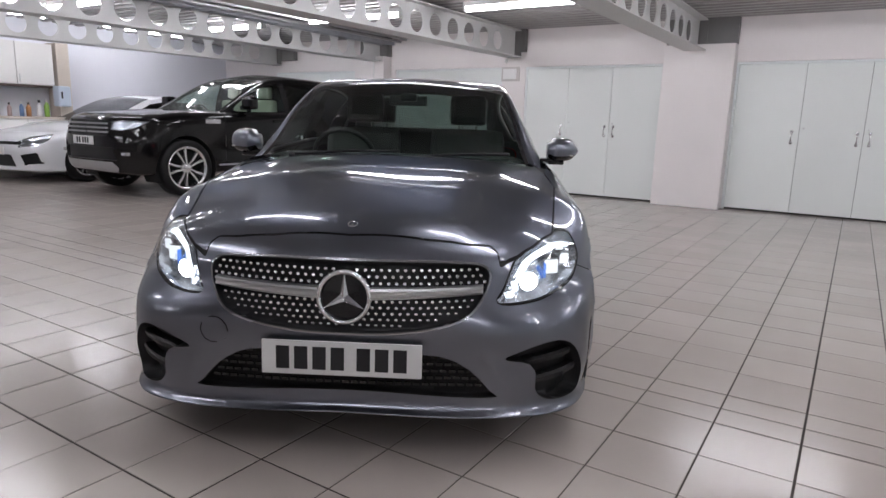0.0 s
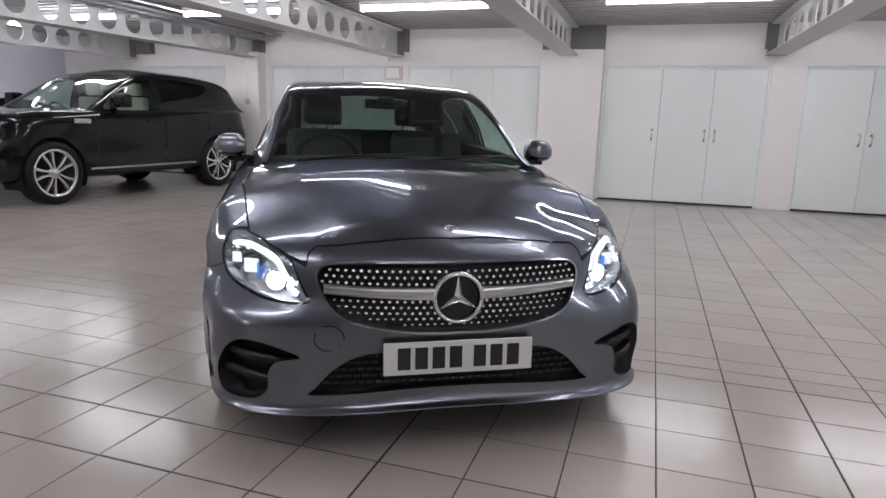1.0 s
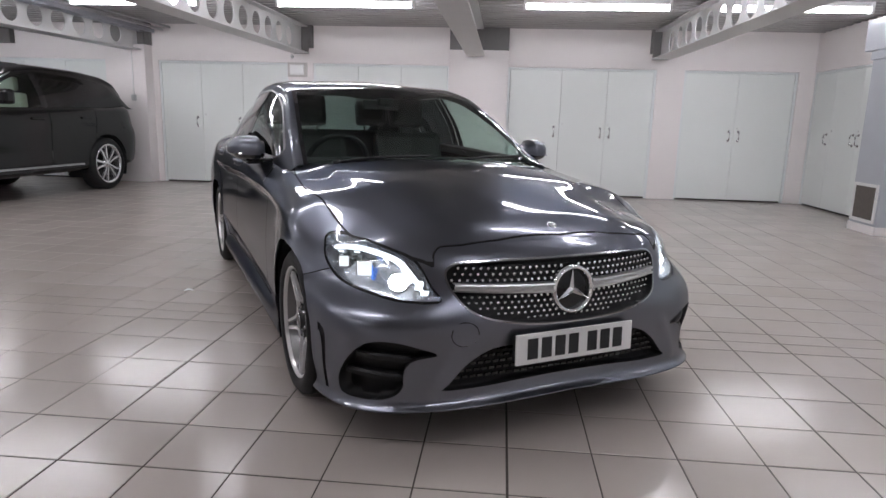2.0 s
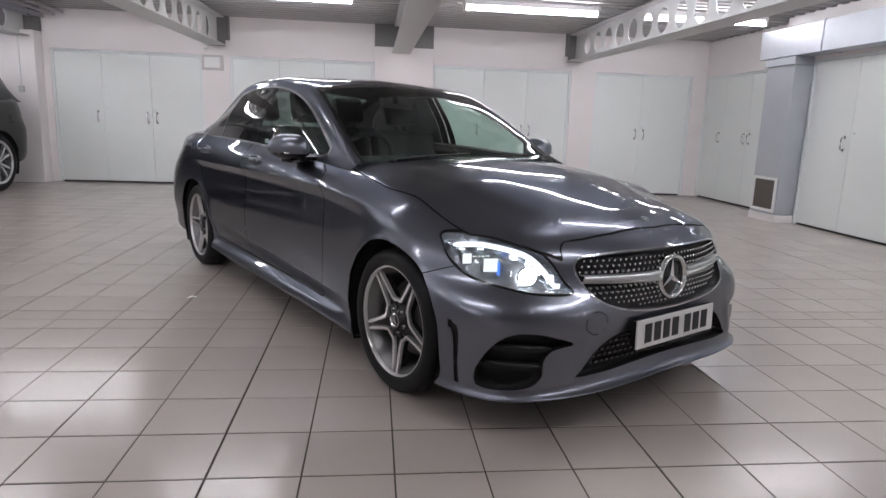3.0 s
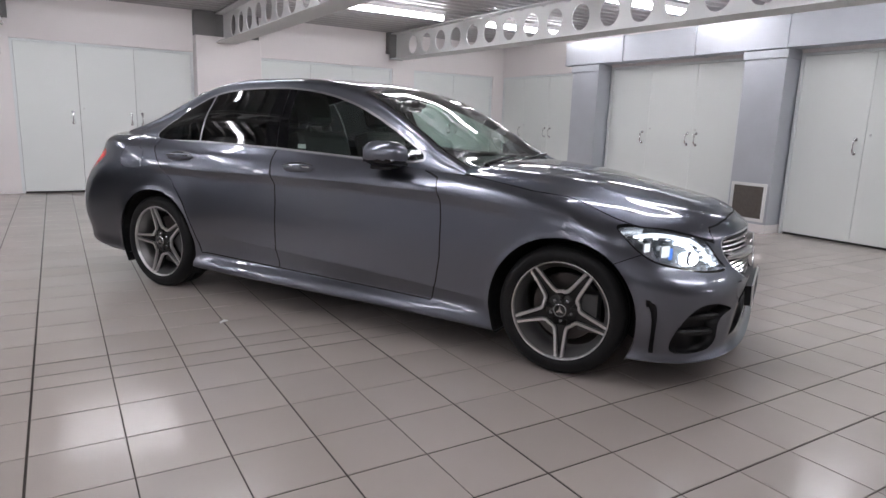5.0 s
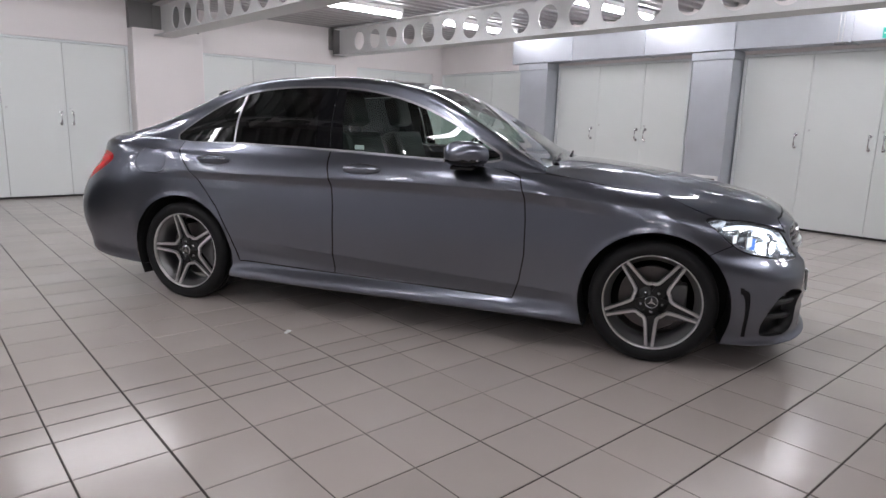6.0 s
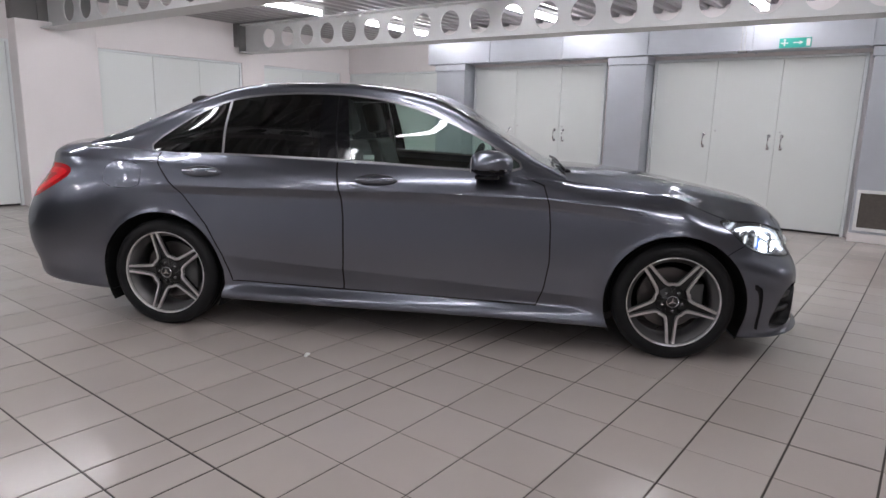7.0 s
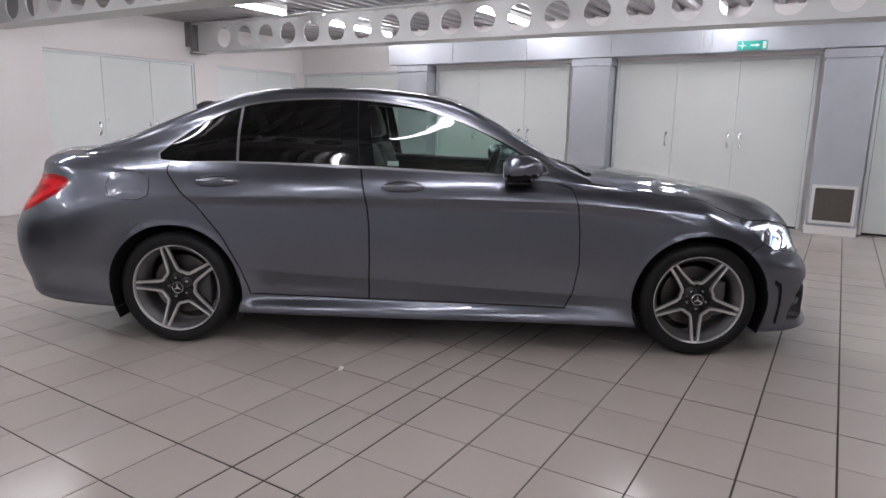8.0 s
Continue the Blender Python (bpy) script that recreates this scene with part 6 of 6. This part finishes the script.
def build_hatch():
    car = thing("car", "white three-door hatchback car with black air intakes", "car", at=pose(-10.28, 6.95, 0, 0, 0, -84) @ Matrix.Scale(1.07, 4))
    sk = HATCH.skin()
    sk.carve(arches(2.58, 0.315, 0.36), ("lower",), "void", near=lambda p: p[2] < 0.75 and abs(p[1]) > 0.55)
    front = lambda p: p[0] > 0.35
    sk.carve(poly_dist([(-0.50, 0.565), (0.50, 0.565), (0.52, 0.61), (-0.52, 0.61)], 1, 2), ("lower",), "grille", near=front)
    lamp = poly_dist([(-0.30, 0.625), (-0.05, 0.69), (0.32, 0.725), (0.27, 0.64), (0.02, 0.545), (-0.28, 0.535)], 0, 1)
    sk.carve(lambda p: lamp((around(p), p[2])), ("lower",), "lamp", near=lambda p: p[0] > 0.2 and abs(p[1]) > 0.3)
    inta = poly_dist([(-0.28, 0.42), (0.05, 0.46), (0.12, 0.30), (-0.20, 0.28)], 0, 1)
    sk.carve(lambda p: inta((around(p), p[2])), ("lower",), "side_intake", near=lambda p: p[0] > 0.3 and abs(p[1]) > 0.3)
    sk.carve(poly_dist([(-0.36, 0.42), (0.36, 0.42), (0.42, 0.25), (-0.42, 0.25)], 1, 2), ("lower",), "lower_intake", near=front)
    dlo = poly_dist([(-3.0, 1.03), (-2.6, 1.19), (-2.2, 1.27), (-1.7, 1.28), (-1.35, 1.22), (-1.0, 1.07), (-0.85, 0.975), (-2.0, 0.985)], 0, 2)
    sk.carve(dlo, ("roof",), "glazing", near=lambda p: abs(p[1]) > 0.45)
    ws = lambda p: max(abs(p[1]) - (HATCH.rail_y(p[0]) - 0.04), -1.38 - p[0])
    sk.carve(ws, ("roof",), "windscreen", near=lambda p: p[0] > -1.5)
    rs = lambda p: max(abs(p[1]) - (HATCH.rail_y(p[0]) - 0.07), p[0] + 2.6)
    sk.carve(rs, ("roof",), "rear_screen", near=lambda p: p[0] < -2.5)
    for t in ("glazing", "lamp", "side_intake"):
        sided(sk, t)
    nr = sk.normals([t for t in set(sk.tag) if t != "void"])
    P = lambda tag, name, m, **k: sk.panel(tag, name, m, car, nr, **k)
    P("lower", "body", M_WHITEPAINT)
    P("hood", "bonnet", M_WHITEPAINT)
    P("boot", "tailgate_top", M_WHITEPAINT)
    P("roof", "roof", M_WHITEPAINT)
    P("grille", "grille", M_BLACKPLASTIC, push=-0.02, rim=-0.02)
    P("lower_intake", "lower_intake", M_BLACKPLASTIC, push=-0.04, rim=-0.04)
    P("windscreen", "windscreen", M_TINT)
    P("rear_screen", "rear_window", M_TINT)
    for s in ("_r", "_l"):
        P("glazing" + s, "side_window", M_TINT)
        P("side_intake" + s, "side_intake", M_BLACKPLASTIC, push=-0.04, rim=-0.04)
        l = P("lamp" + s, "headlamp", M_COVER)
        sk.panel("lamp" + s, "reflector", M_CHROMEDARK, l, nr, push=-0.03, rim=-0.03)
    for s in (-1, 1):
        part("lamp_bulb", finish(add_lathe(bmesh.new(), [(-0.02, 0.05), (0.02, 0.052), (0.025, 0.04), (0.03, 0.0)], 20, "X")), M_SILVER, car, smooth=True).matrix_basis = pose(0.56, s * 0.60, 0.625, 0, 0, s * 20)
        part("door_mirror", box(-0.98, -0.86, s * 0.83, s * 0.99, 0.96, 1.07, 0.03), M_WHITEPAINT, car)
        for x in (0.0, -2.58):
            spoked_wheel(car, pose(x, s * 0.77, 0.315, 0, 0, 0 if s < 0 else 180), 0.315, 0.225, 0.11, 5)
    part("underbody", box(-3.2, 0.6, -0.56, 0.56, 0.19, 0.30), M_SEAL, car)
    pl = part("number_plate", box(-0.005, 0.005, -0.26, 0.26, -0.055, 0.055, 0.003), M_PLATE, car, "white number plate with dark bars")
    pl.matrix_basis = pose(0.872, 0, 0.47)
    for k in range(5):
        x = 0.15 - 0.062 * k
        part("plate_bar", box(0.0055, 0.0068, x - 0.042, x, -0.037, 0.037), M_INK, pl)
    return car


build_hatch()

# ---- the wash corner by the west wall ----
M_CABINET = mat("white_laminate", (0.76, 0.75, 0.73), 0.35, mottle=0.03)
M_WORKTOP = mat("dark_wood_edge", (0.09, 0.06, 0.05), 0.5, mottle=0.25, mottle_scale=12)
M_BEIGE = mat("beige_panel", (0.62, 0.55, 0.48), 0.6, mottle=0.08)
for k, y in enumerate((5.0, 5.62, 6.24, 6.86)):
    ob = thing("wall_cabinet", "white laminate wall cabinet above a worktop", "cabinet", "wall cabinets")
    part("carcass", box(X_LEFT + 0.004, X_LEFT + 0.33, y, y + 0.61, 1.58, 2.30, 0.004), M_CABINET, ob)
    d = part("door", box(X_LEFT + 0.332, X_LEFT + 0.352, y + 0.003, y + 0.607, 1.583, 2.297, 0.003), M_CABINET, ob)
    part("handle", box(X_LEFT + 0.353, X_LEFT + 0.363, y + 0.03, y + 0.045, 1.62, 1.76), M_SATIN, d)
for k, y in enumerate((5.0, 5.62, 6.24, 6.86)):
    ob = thing("base_cabinet", "white laminate base cabinet under a worktop", "cabinet", "base cabinets")
    part("carcass", box(X_LEFT + 0.004, X_LEFT + 0.56, y, y + 0.61, 0.0, 0.99, 0.004), M_CABINET, ob)
    d = part("door", box(X_LEFT + 0.562, X_LEFT + 0.582, y + 0.003, y + 0.607, 0.1, 0.985, 0.003), M_CABINET, ob)
    part("handle", box(X_LEFT + 0.583, X_LEFT + 0.593, y + 0.03, y + 0.045, 0.7, 0.84), M_SATIN, d)
tagged(mesh_object("worktop", box(X_LEFT + 0.004, X_LEFT + 0.60, 4.98, 7.49, 0.991, 1.03, 0.006), M_BEIGE), "beige worktop along the wall, cluttered with bottles", "worktop")
tagged(mesh_object("shelf", box(X_LEFT + 0.004, X_LEFT + 0.36, 4.98, 7.5, 1.545, 1.575, 0.003), M_WORKTOP), "dark wooden shelf edge under the wall cabinets", "shelf")
structure("pillar", box(X_LEFT + 0.003, X_LEFT + 0.38, 7.52, 7.74, 0.0, 2.34, 0.008), M_BEIGE, "beige painted pillar beside the wash corner")
BOTTLES = [("white", (0.75, 0.75, 0.74)), ("green", (0.25, 0.45, 0.08)), ("dark", (0.05, 0.05, 0.06)), ("amber", (0.35, 0.16, 0.06)), ("blue", (0.15, 0.25, 0.45)), ("pink", (0.55, 0.42, 0.42))]
bottle_mats = [mat("bottle_" + n, c, 0.3, mottle=0.05) for n, c in BOTTLES]
rng = random.Random(3)
for k in range(16):
    y, h, r = 5.1 + 0.145 * k, rng.uniform(0.16, 0.30), rng.uniform(0.03, 0.05)
    n = rng.randrange(6)
    ob = thing("bottle", BOTTLES[n][0] + " plastic cleaning bottle standing on the worktop", "bottle", "cleaning bottles", pose(X_LEFT + rng.uniform(0.2, 0.48), y, 1.031))
    part("bottle_body", finish(add_lathe(bmesh.new(), [(0.0, 0.0), (0.0, r), (h * 0.65, r), (h * 0.8, r * 0.45), (h * 0.85, r * 0.4)], 16, "Z")), bottle_mats[n], ob, smooth=True)
    part("cap", finish(add_lathe(bmesh.new(), [(h * 0.85, r * 0.5), (h, r * 0.45), (h, 0.0)], 12, "Z")), M_BLACKPLASTIC if k % 3 else M_WHITEPLASTIC, ob)
ob = thing("towel_dispenser", "pale blue-white paper roll dispenser on a pillar", "dispenser")
part("casing", box(X_LEFT + 0.384, X_LEFT + 0.60, 7.40, 7.62, 1.22, 1.58, 0.03), mat("dispenser_blue", (0.55, 0.62, 0.72), 0.3), ob)
part("window_slot", box(X_LEFT + 0.602, X_LEFT + 0.606, 7.44, 7.47, 1.36, 1.48), M_INK, ob)

# ---- small fixtures ----
ob = thing("emergency_light", "white emergency light box on a pier between cupboards", "emergency light", at=pose(-3.90, Y_NORTH - 0.052, 1.99))
part("backplate", box(-0.17, 0.17, -0.03, 0.0, -0.12, 0.12, 0.008), mat("grey_backplate", (0.55, 0.52, 0.50), 0.5), ob)
part("diffuser", box(-0.125, 0.125, -0.065, -0.031, -0.085, 0.085, 0.012), M_WHITEPLASTIC, ob)
ob = thing("security_camera", "small white dome fixture with a cable above the light box", "camera", at=pose(-4.0, Y_NORTH - 0.052, 2.21))
part("dome", finish(add_lathe(bmesh.new(), [(-0.05, 0.0), (-0.045, 0.022), (-0.02, 0.032), (0.0, 0.034)], 20)), M_WHITEPLASTIC, ob, smooth=True)
bm = bmesh.new()
add_tube(bm, [(0, -0.012, 0.03), (0.01, -0.012, 0.09), (0.0, -0.012, 0.14)], 0.006, 6)
part("cable", bm, M_WHITEPLASTIC, ob)
ob = thing("wall_socket", "small grey fixture on the white pillar", "socket", at=pose(-6.73, Y_NORTH - 0.3, 1.45))
part("plate", box(-0.04, 0.04, -0.03, -0.001, -0.05, 0.05, 0.006), M_SATIN, ob)
bm = bmesh.new()
add_tube(bm, [(0, -0.01, 0.05), (0, -0.01, 0.9)], 0.01, 8)
part("conduit", bm, M_WHITEPLASTIC, ob)

M_EXIT = mat("exit_green", (0.02, 0.42, 0.33), 0.4)
ob = thing("exit_sign", "green exit sign with arrow fixed on the duct", "sign", at=pose(DX - 0.014, 3.585, 2.215))
part("panel", box(0.0, 0.012, -0.165, 0.165, -0.053, 0.053, 0.003), M_EXIT, ob)
bm = bmesh.new()
add_box(bm, -0.002, -0.0005, -0.05, 0.02, -0.006, 0.006)
vs = [bm.verts.new((-0.0015, y, z)) for y, z in ((-0.045, 0.022), (-0.045, -0.022), (-0.085, 0.0))]
bm.faces.new(vs)
part("arrow", bm, M_WHITEPLASTIC, ob, "white arrow")
part("door_mark", box(-0.002, -0.0005, -0.155, -0.115, -0.04, 0.04), M_WHITEPLASTIC, ob, "white door mark")
bm = bmesh.new()
add_box(bm, -0.002, -0.0005, 0.10, 0.115, -0.035, 0.02)
add_box(bm, -0.002, -0.0005, 0.07, 0.15, -0.008, 0.004)
add_lathe(bm, [(-0.002, 0.0), (-0.002, 0.011)], 12, "X", (0, 0.108, 0.033))
part("running_mark", bm, M_WHITEPLASTIC, ob, "white running mark")
ob = thing("duct_hanger", "thin metal rod with a bracket hanging beside the duct", "hanger", at=pose(DX - 0.03, 4.12, 2.14))
bm = bmesh.new()
add_tube(bm, [(0, 0, 0), (0, 0, 0.62)], 0.006, 8)
add_tube(bm, [(0.0, 0.04, 0), (0.0, 0.04, 0.62)], 0.006, 8)
part("rod", bm, M_SATIN, ob)
part("bracket", box(-0.02, 0.03, -0.03, 0.07, -0.012, 0.008, 0.003), M_STEELDARK, ob)

# a flake of white paper on the floor
bm = bmesh.new()
vs = [bm.verts.new(p) for p in ((-0.03, -0.004, 0.004), (0.0, -0.012, 0.009), (0.028, -0.002, 0.003), (0.03, 0.012, 0.006), (0.002, 0.010, 0.016), (-0.022, 0.014, 0.005))]
bm.faces.new((vs[0], vs[1], vs[4], vs[5]))
bm.faces.new((vs[1], vs[2], vs[3], vs[4]))
bmesh.ops.solidify(bm, geom=bm.faces[:], thickness=0.001)
flake = mesh_object("paper_flake", bm, M_WHITEPLASTIC)
flake.matrix_basis = pose(-2.425, 4.53, 0.0, 0, 0, 25)
tagged(flake, "small crumpled flake of white paper on the tiles", "litter")

# services along the ceiling
for x, y0, y1, z in ((-6.3, -4.99, Y_NORTH - 0.035, 2.62), (-6.17, -4.99, Y_NORTH - 0.035, 2.66)):
    bm = bmesh.new()
    add_tube(bm, [(x, y0, z - 0.09), (x, (y0 + y1) / 2, z - 0.04), (x, y1, z)], 0.022, 10)
    tagged(mesh_object("ceiling_pipe", bm, M_SATIN, smooth=True), "grey metal service pipe under the deck", "pipe", "ceiling pipes")
bm = bmesh.new()
for side in (-1, 1):
    add_box(bm, -6.55 + side * 0.09 - 0.012, -6.55 + side * 0.09 + 0.012, -4.99, Y_NORTH - 0.035, 2.56, 2.62)
for k in range(54):
    add_box(bm, -6.64, -6.46, -4.3 + 0.3 * k, -4.27 + 0.3 * k, 2.56, 2.566)
tagged(mesh_object("cable_tray", bm, M_GALV), "galvanised cable tray under the ceiling deck", "cable tray")
# ---- floor tiles, last: those nearest the camera's way are pieces of their own ----
TILE_W, TILE_H = 0.3066, 0.306
col_edges = [0.028 + TILE_W * n for n in range(-38, 17)]
# two narrow courses run across the floor
row_edges = [3.93 - TILE_H * n for n in range(30, -1, -1)] + [4.087, 4.25] + [4.25 + TILE_H * n for n in range(1, 26)]
rng = random.Random(5)
# joints between straight runs of tiles differ a little in width, some are wide and worn
col_joint = [0.0085 if n % 5 == 2 else rng.choice((0.0045, 0.0055, 0.0065)) for n in range(len(col_edges))]
row_joint = [0.0085 if 3.9 < y < 4.3 else rng.choice((0.005, 0.006, 0.0075)) for y in row_edges]
tile_cols = [(a + g / 2, b - h / 2) for a, b, g, h in zip(col_edges, col_edges[1:], col_joint, col_joint[1:])]
tile_rows = [(a + g / 2, b - h / 2) for a, b, g, h in zip(row_edges, row_edges[1:], row_joint, row_joint[1:])]
TILE_MESHES = {}


def tile_points(w, h):
    a, b, c = w / 2, h / 2, 0.0012
    return ([(-a, -b, -0.006), (a, -b, -0.006), (a, b, -0.006), (-a, b, -0.006), (-a, -b, -c), (a, -b, -c), (a, b, -c), (-a, b, -c),
             (-a + c, -b + c, 0), (a - c, -b + c, 0), (a - c, b - c, 0), (-a + c, b - c, 0)],
            [(0, 1, 5, 4), (1, 2, 6, 5), (2, 3, 7, 6), (3, 0, 4, 7), (4, 5, 9, 8), (5, 6, 10, 9), (6, 7, 11, 10), (7, 4, 8, 11), (8, 9, 10, 11)])


def tile_mesh(w, h):
    key = (round(w, 4), round(h, 4))
    if key not in TILE_MESHES:
        me = bpy.data.meshes.new("tile")
        v, f = tile_points(w, h)
        me.from_pydata(v, [], f)
        me.polygons.foreach_set("use_smooth", [False] * len(me.polygons))
        me.materials.append(M_TILE)
        TILE_MESHES[key] = me
    return TILE_MESHES[key]


floor_ob = bpy.data.objects["floor"]
rest_v, rest_f = [], []
for x0, x1 in tile_cols:
    for y0, y1 in tile_rows:
        cx, cy = (x0 + x1) / 2, (y0 + y1) / 2
        if cx < X_LEFT or cx > X_NOOK or cy < Y_SOUTH or cy > Y_NORTH:
            continue
        dz, tx, ty = rng.uniform(-0.0006, 0.0002), rng.uniform(-0.0012, 0.0012), rng.uniform(-0.0012, 0.0012)
        if -4.5 < cx < 1.75 and 0.85 < cy < 4.9:
            ob = new("tile", tile_mesh(x1 - x0, y1 - y0))
            ob.parent = floor_ob
            ob.matrix_basis = Matrix.Translation((cx, cy, dz)) @ Euler((tx, ty, 0)).to_matrix().to_4x4()
        else:
            v, f = tile_points(x1 - x0, y1 - y0)
            o = len(rest_v)
            rest_v += [(a + cx, b + cy, c + dz + tx * b - ty * a) for a, b, c in v]
            rest_f += [tuple(i + o for i in q) for q in f]
me = bpy.data.meshes.new("far_tiles")
me.from_pydata(rest_v, [], rest_f)
M_TILES_FAR = M_TILE.copy()
nt = M_TILES_FAR.node_tree
for n in list(nt.nodes):
    if n.bl_idname == "ShaderNodeObjectInfo":
        geo = nt.nodes.new("ShaderNodeNewGeometry")
        for link in list(n.outputs["Random"].links):
            nt.links.new(geo.outputs["Random Per Island"], link.to_socket)
        nt.nodes.remove(n)
me.polygons.foreach_set("use_smooth", [False] * len(me.polygons))
me.materials.append(M_TILES_FAR)
far = new("far_tiles", me)
far.parent = floor_ob
tagged(far, "beige-grey ceramic floor tiles with dark joints", kind="stuff")
